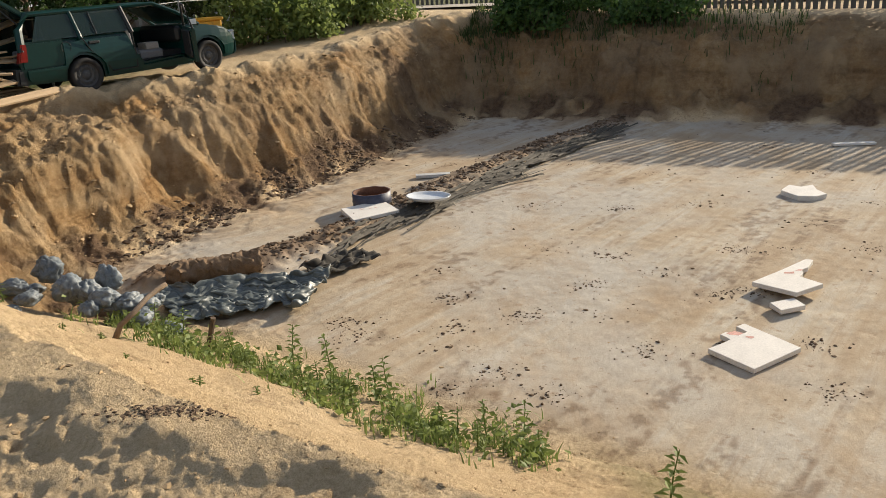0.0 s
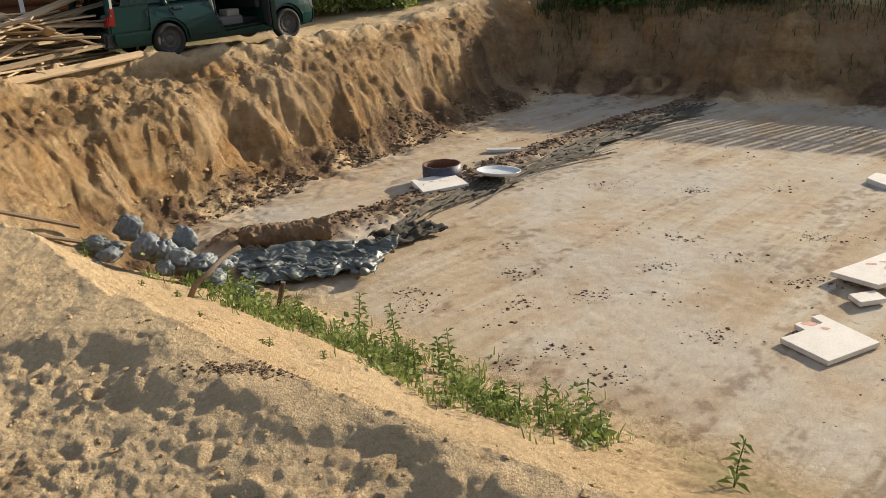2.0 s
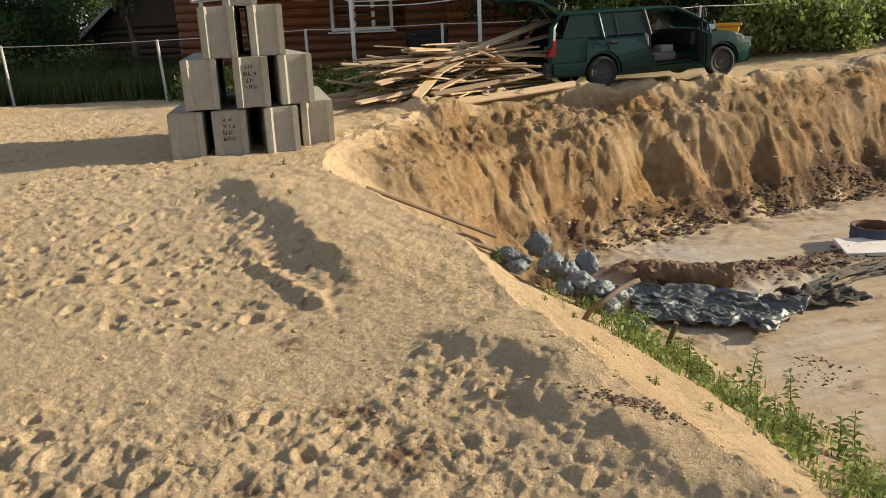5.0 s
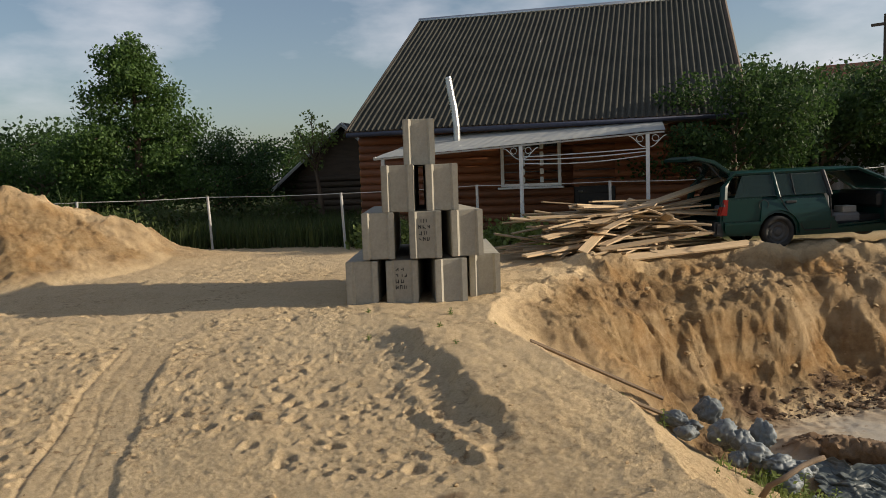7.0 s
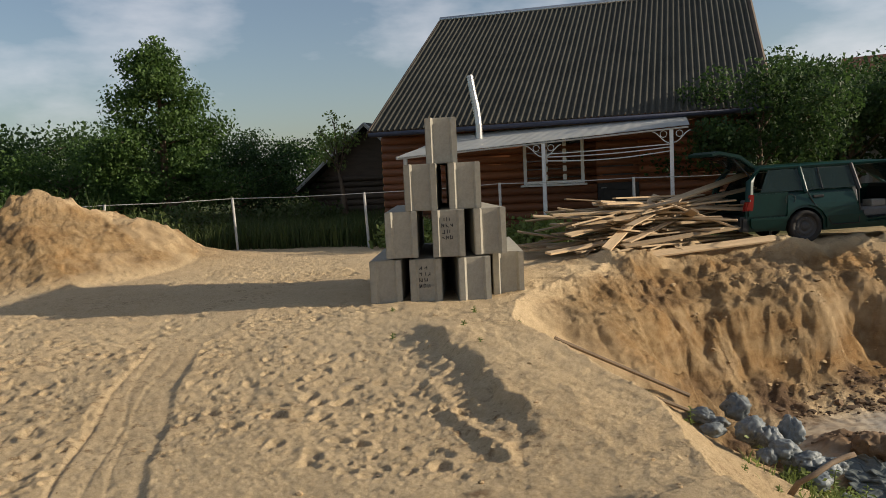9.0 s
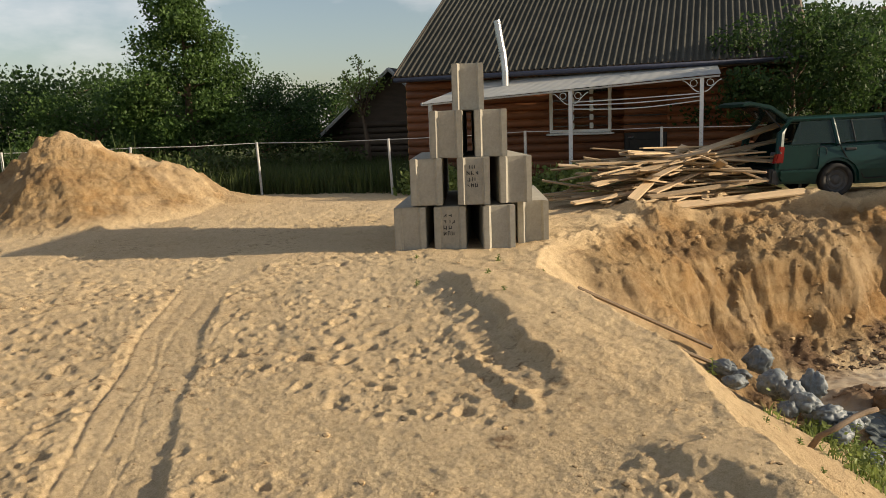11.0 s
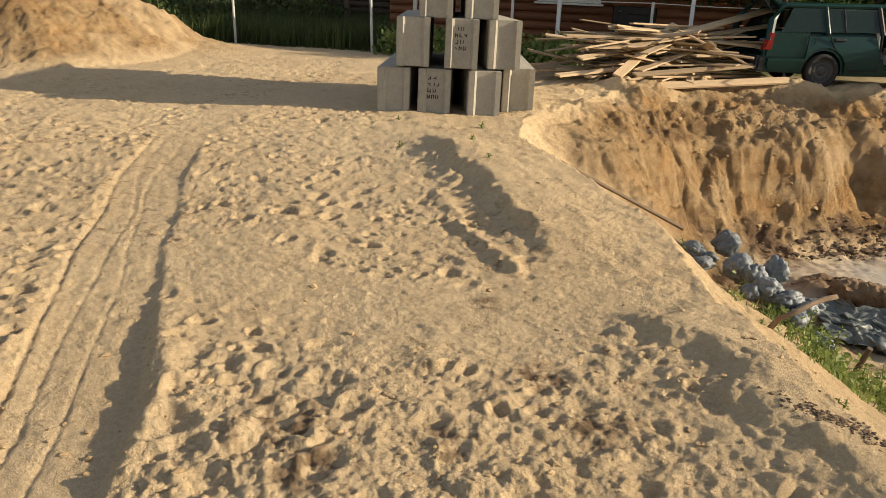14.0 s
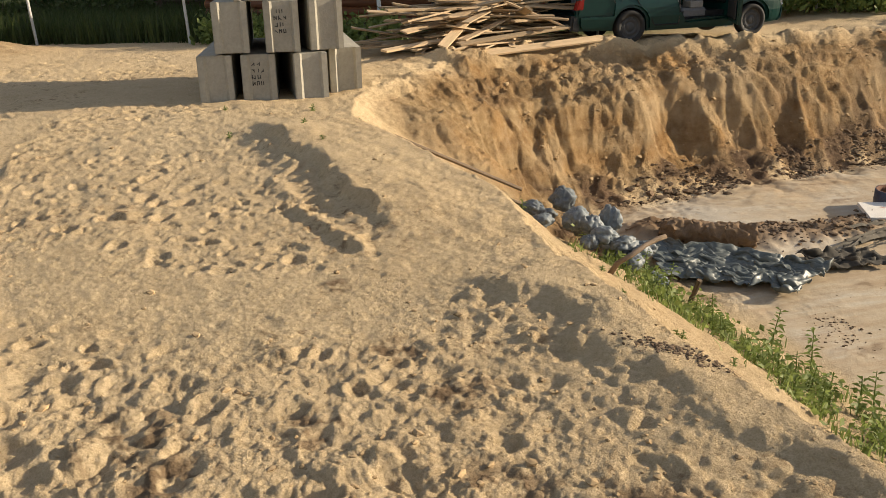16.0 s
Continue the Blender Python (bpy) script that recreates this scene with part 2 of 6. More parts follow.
def step(a, b, x):
    t = np.clip((x - a) / (b - a), 0, 1)
    return t * t * (3 - 2 * t)


def line_distance(x, y, pts):
    """Distance to a polyline, the distance along it and the side (positive on its left)."""
    best, along, side, run = np.full_like(x, 1e9), np.zeros_like(x), np.zeros_like(x), 0.0
    for (ax, ay), (bx, by) in zip(pts, pts[1:]):
        dx, dy = bx - ax, by - ay
        L = math.hypot(dx, dy)
        t = np.clip(((x - ax) * dx + (y - ay) * dy) / (L * L), 0, 1)
        d = np.hypot(x - ax - t * dx, y - ay - t * dy)
        near = d < best
        best, along = np.where(near, d, best), np.where(near, run + t * L, along)
        side = np.where(near, np.sign(dx * (y - ay) - dy * (x - ax)), side)
        run += L
    return best, along, side


def inside(x, y, poly):
    hit = np.zeros(x.shape, bool)
    for (ax, ay), (bx, by) in zip(poly, poly[1:] + poly[:1]):
        if ay != by:
            hit ^= ((ay > y) != (by > y)) & (x < (bx - ax) * (y - ay) / (by - ay) + ax)
    return hit


# outline of the pit at its base and at its rim
FOOT = [(-5.06, 10.19), (-4.63, 11.12), (-3.89, 12.61), (-2.81, 14.64), (-1.35, 17.16), (-0.12, 19.90), (1.00, 21.96), (3.41, 21.57), (5.03, 20.61), (7.51, 20.03),
        (10.44, 18.64), (16.61, 15.57), (11.80, 3.58), (8.36, -0.29), (4.80, 2.26), (2.11, 4.90), (1.49, 5.39), (0.79, 5.80), (-0.04, 6.35), (-1.30, 7.39), (-2.57, 8.35), (-3.77, 9.17)]
RIM = [(-6.50, 7.30), (-7.00, 8.90), (-7.69, 11.10), (-7.14, 13.29), (-5.85, 14.70), (-4.15, 16.61), (-2.69, 19.18), (-0.80, 22.53), (1.17, 25.09), (3.75, 24.62), (6.33, 23.66),
       (10.09, 22.26), (19.99, 17.61), (9.94, 1.82), (6.41, -1.90), (2.74, 0.27), (1.02, 1.71), (0.10, 2.25), (-0.60, 2.68), (-1.34, 3.22), (-1.92, 3.71), (-3.00, 4.78), (-4.68, 5.72), (-5.70, 6.35)]
# two scarps along the inner bank, dropping towards the trodden sand
SCARP_FAR = [(-6.6, 5.75), (-5.9, 5.35), (-5.35, 5.0), (-4.9, 4.86), (-4.05, 4.28), (-3.45, 3.93), (-2.98, 3.56), (-2.74, 3.30)]
SCARP_NEAR = [(-2.34, 3.34), (-2.02, 3.18), (-1.81, 3.21), (-1.55, 3.09), (-1.37, 2.86), (-1.19, 2.75), (-1.06, 2.76), (-0.89, 2.65), (-0.80, 2.50), (-0.67, 2.42), (-0.49, 2.46), (-0.24, 2.34),
              (0.05, 2.08), (0.4, 1.82), (1.0, 1.38), (2.6, 0.0), (5.0, -2.4)]
FURROW = [(-4.75, 4.22), (-3.95, 3.72), (-3.47, 3.48), (-3.05, 3.32)]
TRACK = [(6.0, -5.2), (1.6, -2.4), (-1.0, -0.66), (-2.0, 0.0), (-2.57, 0.42), (-2.95, 0.70), (-3.47, 0.98), (-3.84, 1.17), (-4.77, 1.67), (-5.56, 2.15), (-6.52, 2.67), (-7.2, 3.13), (-8.08, 3.75), (-8.75, 4.5), (-9.6, 5.6), (-10.3, 7.4)]
# low ridge of dark topsoil and roots across the base of the pit
RIDGE = [(-3.64, 10.12), (-2.56, 10.56), (-1.92, 11.27), (-0.93, 12.80), (-0.08, 14.14), (0.73, 15.39), (1.58, 16.65), (3.13, 18.57), (4.73, 20.51)]


def bank_side(x, y):
    """Signed distance to the scarps: positive on the pit's side."""
    d, _, side = line_distance(x, y, SCARP_FAR + SCARP_NEAR)
    return d * side


def bank_height(x, y):
    """The wind-worn bank with its two undercut scarps."""
    wob = 0.16 * (fbm(x * 2.2, y * 2.2, 3, 11, 0.5) - 0.5) + 0.09 * (fbm(x * 8, y * 8, 3, 12, 0.6) - 0.5)
    out = np.zeros_like(x)
    for line, length, peak, back in ((SCARP_FAR, 4.45, 0.12, 0.75), (SCARP_NEAR, 9.0, 0.10, 0.5)):
        d, along_it, side = line_distance(x, y, line)
        ends = step(0.0, 1.3, along_it) * step(length, length - 0.8, along_it) if line is SCARP_FAR else step(0.0, 0.5, along_it) * (0.62 + 0.38 * step(2.2, 0.9, along_it))
        sd = d * side + wob * (d < 0.6)
        sd = np.where((along_it <= 0) | ((line is SCARP_FAR) & (along_it >= length + 0.2)), -np.abs(sd) * 0.7, sd)
        face = 0.72 * step(-0.13, 0.02, sd) + 0.28 * step(-0.42, -0.10, sd)
        crest = 1.0 + 0.35 * (fbm(x * 1.7, y * 1.7, 3, 14, 0.55) - 0.5)
        out = np.maximum(out, peak * ends * crest * face * np.exp(-(np.maximum(sd, 0) / back) ** 2))
        # crumbled edge and fallen lumps under it
        out = out + ends * 0.03 * np.exp(-((sd + 0.02) / 0.07) ** 2) * (lumps(x, y, 0.13, 16) - 0.35) + 0.03 * ends * np.exp(-((sd + 0.22) / 0.14) ** 2) * lumps(x, y, 0.09, 17, 0.5)
    d, along_it, _ = line_distance(x, y, FURROW)
    out = out + 0.03 * np.exp(-((d + 0.10 * (fbm(x * 6, y * 6, 3, 20) - 0.5)) / 0.06) ** 2) * step(0, 0.3, along_it) * (0.5 + fbm(x * 5, y * 5, 2, 21)) 
    return out + 0.018 * (fbm(x * 11, y * 11, 4, 15, 0.65) - 0.5)


def sand_relief(x, y):
    """Footprints, turned-up clods and the wheel track in the sand; also where damp brown sand lies open."""
    d, s_, side = line_distance(x, y, TRACK)
    u = -side * d + 0.035 * (fbm(s_ * 1.4, s_ * 0 + 3, 3, 36) - 0.5)
    out_of_track = step(-0.20, -0.34, u) + step(0.24, 0.30, u)
    # a swept, nearly smooth band between the scarps
    db, _, _ = line_distance(x, y, [(-4.3, 1.9), (-3.5, 2.05), (-2.9, 2.5), (-2.45, 2.95)])
    calm = step(0.75, 0.25, db + 0.5 * (fbm(x * 1.6, y * 1.6, 2, 37) - 0.5))
    edge = np.hypot(x + 1.25, (y - 0.95) * 0.95) + 0.55 * (fbm(x * 2.4, y * 2.4, 3, 38) - 0.5)
    sd = bank_side(x, y)
    bank, clear = step(0.05, -0.3, sd), step(-0.12, -0.6, sd)
    churn = step(1.95, 1.45, edge) * step(0.24, 0.34, u) * clear
    tread = out_of_track * bank * (1 - 0.8 * calm) * (1 - 0.5 * churn) * (0.45 + 0.55 * step(0.32, 0.55, fbm(x * 0.9, y * 0.9, 2, 39)))
    foot = dents(x, y, 0.21, 41, 1.4, 0.42) * 0.027 + dents(x, y, 0.13, 51, 1.2, 0.4) * 0.016 + dents(x + 3.3, y, 0.30, 45, 1.8, 0.22) * 0.016
    z = -tread * foot
    z = z + (1 - 0.6 * calm) * out_of_track * (0.25 + 0.75 * clear) * (0.045 * (fbm(x * 1.6, y * 1.6, 3, 23) - 0.5) + 0.036 * (fbm(x * 10, y * 10, 5, 27, 0.72) - 0.5))
    z = z + 0.006 * calm * (fbm((x * 0.35 + y * 0.94) * 26, (x * 0.94 - y * 0.35) * 5, 3, 40) - 0.5)
    clod = lumps(x, y, 0.19, 61, 0.5) * 0.034 + lumps(x, y, 0.085, 62, 0.6) * 0.026 + lumps(x, y, 0.04, 63, 0.6) * 0.014
    patch = step(0.40, 0.58, fbm(x * 2.6, y * 2.6, 3, 64))
    z = z + churn * 0.8 * (clod * (0.4 + 0.6 * patch) - 0.022 * dents(x, y, 0.24, 66, 1.4, 0.4) + 0.045 * (fbm(x * 3.5, y * 3.5, 5, 67, 0.62) - 0.4))
    # the track: pressed floor, a step on one side, a berm and creases on the other
    inside_it = step(-0.36, -0.14, u) * step(0.29, 0.22, u)
    fade = step(9.8, 8.0, np.hypot(x, y))
    z = z - fade * inside_it * (0.022 + 0.03 * step(5.0, 2.5, np.hypot(x, y))) + fade * 0.006 * np.exp(-((u + 0.36) / 0.07) ** 2) + 0.012 * np.exp(-((u - 0.33) / 0.06) ** 2) * step(5.5, 3.0, np.hypot(x, y))
    z = z - fade * 0.014 * np.exp(-((u + 0.255) / 0.016) ** 2) - fade * 0.006 * np.exp(-((u + 0.10 + 0.05 * np.sin(s_ * 1.3)) / 0.012) ** 2) - fade * 0.006 * np.exp(-((u - 0.02 + 0.03 * np.sin(s_ * 1.9)) / 0.011) ** 2)
    z = z + inside_it * (0.007 * (fbm(x * 16, y * 16, 4, 35) - 0.5) + 0.008 * lumps(x, y, 0.08, 65, 0.25))
    damp = np.zeros_like(x)
    for cx, cy, rr in ((-2.42, 1.28, 0.2), (-2.05, 2.37, 0.13), (-1.67, 2.2, 0.16), (-2.07, 1.2, 0.16), (-1.9, 1.7, 0.15), (-1.2, 1.75, 0.2), (-2.8, 2.78, 0.10), (-1.45, 1.3, 0.18), (-0.7, 1.9, 0.2)):
        damp = np.maximum(damp, step(1.3, 0.35, np.hypot(x - cx, y - cy) / rr + 1.1 * (fbm(x * 9, y * 9, 3, 68, 0.6) - 0.5)))
    damp = damp * step(0.35, 0.6, fbm(x * 15, y * 15, 3, 69, 0.6)) * 0.85
    return z, damp


def ground_height(x, y):
    """Height of the ground and the weights of its kinds of soil."""
    r = np.hypot(x, y)
    # the plot around: level near the blocks, rising slightly to the back
    top = 0.03 + 0.5 * step(17, 25, y + 0.35 * x) + 0.15 * step(22, 27, y + 0.2 * x) - 0.042 * np.maximum(0, x + 4) * step(17, 21, y + 0.35 * x) + 0.05 * (fbm(x / 3, y / 3, 3, 5) - 0.5)
    top = top - 0.06 * step(6.5, 4.5, y - 0.1 * x)
    # the bank
    near = (r < 9.5) | ((x > -9) & (r < 10.5))
    top[near] += bank_height(x[near], y[near])
    # spoil heap beside the fence
    hx, hy = x + 16.6, y - 4.9
    hr = np.sqrt((hx * 0.9 + hy * 0.2) ** 2 + (hy * 0.75) ** 2 + 0.03)
    hr = hr + 0.55 * np.maximum(0, -(hy * 0.92 + hx * 0.1) - 0.3)
    heap = np.maximum(0, 1.62 - hr * 0.62) * (0.78 + 0.42 * fbm(x * 1.5, y * 1.5, 5, 17, 0.62)) + 0.42 * np.exp(-((x + 16.6) / 1.3) ** 2 - ((y - 7.4) / 1.2) ** 2)
    heap = heap + 0.22 * np.exp(-((x + 19.8) / 2.2) ** 2 - ((y - 2.8) / 2.0) ** 2)
    top = top + heap + np.clip(heap * 3, 0, 1) * 0.16 * (fbm(x * 5, y * 5, 4, 18, 0.65) - 0.5)
    # trodden sand
    sandy = step(0.35, -0.05, bank_side(x, y)) * step(16.5, 15, np.hypot(x + 1, y))
    on = sandy > 0.01
    damp = np.zeros_like(x)
    add, damp[on] = sand_relief(x[on], y[on])
    top[on] += sandy[on] * add
    top = top + (1 - sandy) * (0.04 * (fbm(x * 2.5, y * 2.5, 4, 33) - 0.5) + 0.03 * (fbm(x * 9, y * 9, 4, 34, 0.65) - 0.5))
    # loose lip along the cut face
    dl, _, _ = line_distance(x, y, RIM[2:9])
    top = top + np.exp(-(dl / 0.45) ** 2) * (0.05 + 0.25 * (fbm(x * 1.6, y * 1.6, 3, 37) - 0.3))
    # the pit
    df, sf, _ = line_distance(x, y, FOOT + FOOT[:1])
    dr, sr, _ = line_distance(x, y, RIM + RIM[:1])
    in_f, in_r = inside(x, y, FOOT), inside(x, y, RIM)
    far = step(8.1, 9.3, y - 0.15 * x)
    wx, wy = x + 0.5 * (fbm(x * 1.3, y * 1.3, 3, 77) - 0.5), y + 0.5 * (fbm(x * 1.3, y * 1.3, 3, 78) - 0.5)
    gully = 1 - np.abs(2 * fbm((wx * 0.45 + wy * 0.89) * 0.8, (wx * 0.89 - wy * 0.45) * 0.45, 4, 71, 0.6) - 1)
    push = far * ((gully - 0.66) * 0.7 + 1.9 * (fbm(x * 0.55, y * 0.55, 3, 73) - 0.5)) + (1 - far) * 0.25 * (fbm(x * 2, y * 2, 3, 75) - 0.5)
    w = df / (df + dr + 1e-6)
    warp = 0.8 * (fbm(x * 0.8, y * 0.8, 3, 111) - 0.5)
    flute = 1 - np.abs(2 * fbm((sf + warp) * 1.5, w * 1.3 + 7, 4, 112, 0.6) - 1)
    beat = (sf + 2.2 * warp) / 1.35
    fan = np.clip(1 - 2.6 * np.abs(beat - np.floor(beat) - 0.5), 0, 1) * (0.35 + 0.65 * _hash(np.floor(beat), np.floor(beat) * 0, 113))
    push = push - far * (0.30 * (flute - 0.55) * step(0.2, 0.4, w) * step(0.95, 0.7, w) + 0.7 * fan * (0.3 + 1.2 * fbm(x * 2, y * 2, 3, 116)) * step(0.6, 0.15, w))
    w = np.where(in_f, 0, np.where(in_r, w, 1))
    mid = 4 * w * (1 - w)
    w = np.clip(w - 0.20 * push * np.clip(mid * 1.6, 0, 1), 0, 1)
    cliff = 0.60 * w + 0.40 * step(0.30, 0.62, w)
    ramp = 0.58 * w + 0.42 * w * w
    prof = cliff * far + ramp * (1 - far)
    floor = FLOOR - 0.03 * np.maximum(0, x + 3) + 0.05 * (fbm(x * 0.6, y * 0.6, 3, 81) - 0.5) + 0.012 * (fbm((x * 0.8 + y * 0.6) * 7, (y * 0.8 - x * 0.6) * 7, 4, 83) - 0.5)
    z = floor + (np.maximum(top, floor) - floor) * prof
    face = np.where(in_r & ~in_f, np.clip(mid * 1.8, 0, 1), 0) * (0.25 + 0.75 * far)
    crumb = far * np.where(in_f, np.exp(-df / 0.5), 1) * np.where(in_r, 1, np.exp(-dr / 0.6))
    z = z + crumb * (0.38 * (fbm(wx * 1.9, wy * 1.9, 7, 91, 0.64) - 0.5) + np.clip(mid * 1.5, 0, 1) * (0.10 * (1 - np.abs(2 * fbm(wx * 1.6, wy * 1.6, 5, 114, 0.62) - 1)) + 0.05 * lumps(x, y, 0.17, 115, 0.5) - 0.1) + 0.14 * np.clip(mid, 0, 1) * (gully - 0.72)) + (1 - far) * np.where(in_r & ~in_f, 1, 0) * (0.06 * (fbm(x * 5, y * 5, 4, 93, 0.6) - 0.5) + 0.16 * np.clip(mid, 0, 1) * (fbm(x * 0.9, y * 0.9, 3, 94) - 0.6))
    # broken ledges of firmer loam
    lay = z / 0.34 + 2.2 * fbm(x * 0.5, y * 0.5, 3, 107)
    cutoff = lay - np.floor(lay)
    z = z + far * np.where(in_r & ~in_f, np.clip(mid * 1.3, 0, 1), 0) * 0.34 * 0.30 * (step(0.5, 0.95, cutoff) - cutoff) * step(0.4, 0.7, fbm(x * 0.7 + 9, y * 0.7, 3, 109))
    pit = np.where(in_f, step(0.0, 0.5, df), 0)
    lump = fbm(x * 1.1, y * 1.1, 3, 95)
    dq, sq, _ = line_distance(x, y, RIDGE)
    mound = step(0.55, 0.1, dq + 0.4 * (fbm(x * 2.2, y * 2.2, 3, 97) - 0.5)) * np.where(in_f, 1, 0) * (0.75 + 0.25 * step(13, 10, y))
    z = z + mound * (0.13 + 0.16 * (fbm(x * 6, y * 6, 4, 99, 0.6) - 0.4))
    talus = far * np.where(in_f, np.exp(-df / 0.35), step(0.40, 0.25, w + 0.3 * (lump - 0.5))) * step(0.34, 0.5, lump) * (1 - 0.85 * step(0.15, 0.5, fan))
    back = step(20.0, 22.0, y + 0.35 * x) * np.where(in_r & ~in_f, 1, 0)
    u, v = x * 0.65 + y * 0.76, x * 0.76 - y * 0.65
    smear = step(0.56, 0.68, fbm(u * 0.4, v * 2.2, 5, 101, 0.65)) * step(0.42, 0.62, fbm(x * 9, y * 9, 3, 103)) * np.where(in_f, 0.55, 0)
    soil = np.clip(damp + smear + mound * 0.9 + talus + 0.45 * back * step(0.3, 0.6, lump) + 0.75 * far * step(-5.2, -1.5, x) * step(0.36, 0.62, fbm(x * 1.4, y * 1.4, 4, 118)) * np.where(in_r & ~in_f & (y + 0.35 * x < 21), step(1.0, 0.6, w), 0), 0, 1)
    # plots beyond the fences
    green = step(0.1, 1.6, (x + 17.3) * -0.875 + (y - 9.6) * 0.484) * step(-15, -16, x) + step(0.0, 1.5, (x + 12.2) * -0.5 + (y - 15.25) * 0.865 + 2.4) * step(-5, -8, x) + step(30, 34, y) * 0.9 + step(-7, -14, y)
    green = np.clip(green, 0, 1) * np.where(in_r, 0, 1)
    green = np.maximum(green, 0.5 * (1 - far) * np.where(in_r & ~in_f, step(0.30, 0.08, w), 0) * step(0.35, 0.6, lump))
    face = np.maximum(face, np.clip(heap * 4, 0, 1) * step(0.1, 0.4, fbm(x * 0.9, y * 0.9, 3, 19)))
    return z, pit, face, soil, green


ANG = np.concatenate([np.linspace(-32, 88, 900), np.linspace(88, 328, 200)[1:-1]])
RAD = np.concatenate([[0.0], np.geomspace(0.5, 1.5, 50)[:-1], np.geomspace(1.5, 6.0, 400)[:-1], np.geomspace(6.0, 8.5, 56)[:-1], np.geomspace(8.5, 27, 390)[:-1], np.geomspace(27, 62, 60), np.geomspace(66, 2500, 26)])
NET = np.zeros((len(RAD), len(ANG)))


def build_ground():
    a, r = np.meshgrid(np.radians(ANG), RAD)
    x, y = 0.2 - r * np.sin(a), -0.1 + r * np.cos(a)
    z, pit, face, soil, green = ground_height(x, y)
    NET[:] = z
    nr, na = x.shape
    co = np.stack([x, y, z], -1).reshape(-1, 3)
    i = np.arange(nr - 1)[:, None] * na
    j = np.arange(na)[None, :]
    k = (j + 1) % na
    quads = np.stack([i + j, i + na + j, i + na + k, i + k], -1).reshape(-1, 4)[:, ::-1]
    me = bpy.data.meshes.new("ground")
    me.vertices.add(len(co))
    me.vertices.foreach_set("co", co.ravel())
    me.loops.add(quads.size)
    me.loops.foreach_set("vertex_index", quads.ravel().astype(np.int32))
    me.polygons.add(len(quads))
    me.polygons.foreach_set("loop_start", np.arange(0, quads.size, 4, dtype=np.int32))
    me.polygons.foreach_set("use_smooth", np.ones(len(quads), bool))
    me.update(calc_edges=True)
    for name, v in (("pit", pit), ("face", face), ("soil", soil), ("green", green)):
        me.attributes.new(name, "FLOAT", "POINT").data.foreach_set("value", v.ravel().astype(np.float32))
    me.materials.append(GROUND)
    return tagged(new("ground", me), "trodden yellow sand round a dug foundation pit", "ground", kind="structure")


ground = build_ground()


def heights(px, py):
    """Heights of the built ground at many places, read off its net."""
    dx, dy = np.asarray(px, float) - 0.2, np.asarray(py, float) + 0.1
    a, r = (np.degrees(np.arctan2(-dx, dy)) + 32) % 360 - 32, np.hypot(dx, dy)
    i = np.clip(np.searchsorted(RAD, r) - 1, 0, len(RAD) - 2)
    j = np.clip(np.searchsorted(ANG, a) - 1, 0, len(ANG) - 2)
    u, v = (r - RAD[i]) / (RAD[i + 1] - RAD[i]), np.clip((a - ANG[j]) / (ANG[j + 1] - ANG[j]), 0, 1)
    return (NET[i, j] * (1 - v) + NET[i, j + 1] * v) * (1 - u) + (NET[i + 1, j] * (1 - v) + NET[i + 1, j + 1] * v) * u


def gz(x, y):
    return float(heights(x, y))


# ---- materials of things ----
CONCRETE = plain("cast_concrete", (0.37, 0.345, 0.285), 0.88, scale=2.5, var=0.20, bump=0.35, bscale=45, random_tint=0.18)
INK = plain("black_paint", (0.03, 0.03, 0.03), 0.7)
LOG = plain("stained_log", (0.23, 0.085, 0.035), 0.55, scale=1.2, var=0.35, stretch=(0.4, 6, 6), random_tint=0.3)
LOG_END = plain("sawn_log_end", (0.52, 0.27, 0.09), 0.7, scale=4, var=0.3)
SLATE = plain("fibre_cement_roof", (0.060, 0.057, 0.043), 0.9, scale=1.2, var=0.5, bump=0.3)
WHITE = plain("white_paint", (0.72, 0.72, 0.70), 0.45, scale=4, var=0.08, bump=0.05)
SHEET = plain("pale_awning_sheet", (0.66, 0.66, 0.62), 0.42, scale=1.0, var=0.14, bump=0.1)
GALV = plain("galvanised_steel", (0.55, 0.55, 0.55), 0.35, 0.9, scale=3, var=0.2)
STEEL_POST = plain("weathered_post_paint", (0.50, 0.49, 0.46), 0.6, scale=3, var=0.25)
OLD_WOOD = plain("grey_old_timber", (0.115, 0.085, 0.06), 0.85, scale=2, var=0.4, stretch=(1, 1, 5), random_tint=0.3)
PLANK = plain("rough_sawn_plank", (0.56, 0.41, 0.245), 0.8, scale=1.4, var=0.28, stretch=(0.5, 7, 7), bump=0.3, bscale=30, random_tint=0.5)
DARK_DOOR = plain("dark_door_steel", (0.012, 0.010, 0.009), 0.5)
FOAM = plain("foam_board", (0.70, 0.66, 0.59), 0.8, scale=5, var=0.16, bump=0.2, bscale=90)
FOAM_STAIN = plain("reddish_smear", (0.55, 0.30, 0.24), 0.8, scale=9, var=0.4)
RUST = plain("rusty_inside", (0.13, 0.055, 0.028), 0.85, scale=8, var=0.4)
DRUM_BLUE = plain("chipped_blue_enamel", (0.05, 0.055, 0.085), 0.5, scale=14, var=0.5)
ENAMEL = plain("grey_white_enamel", (0.62, 0.64, 0.65), 0.25, scale=3, var=0.12, bump=0.03)
BAG = plain("grey_woven_plastic", (0.20, 0.225, 0.235), 0.5, scale=5, var=0.3, bump=0.8, bscale=22, random_tint=0.45, spec=0.35)
TARP = plain("dark_plastic_sheet", (0.095, 0.108, 0.10), 0.45, scale=2.5, var=0.45, bump=0.6, bscale=14, spec=0.5)
STRIP = plain("dusty_plastic_strip", (0.085, 0.072, 0.052), 0.85, scale=4, var=0.4, bump=0.3, island=0.6)
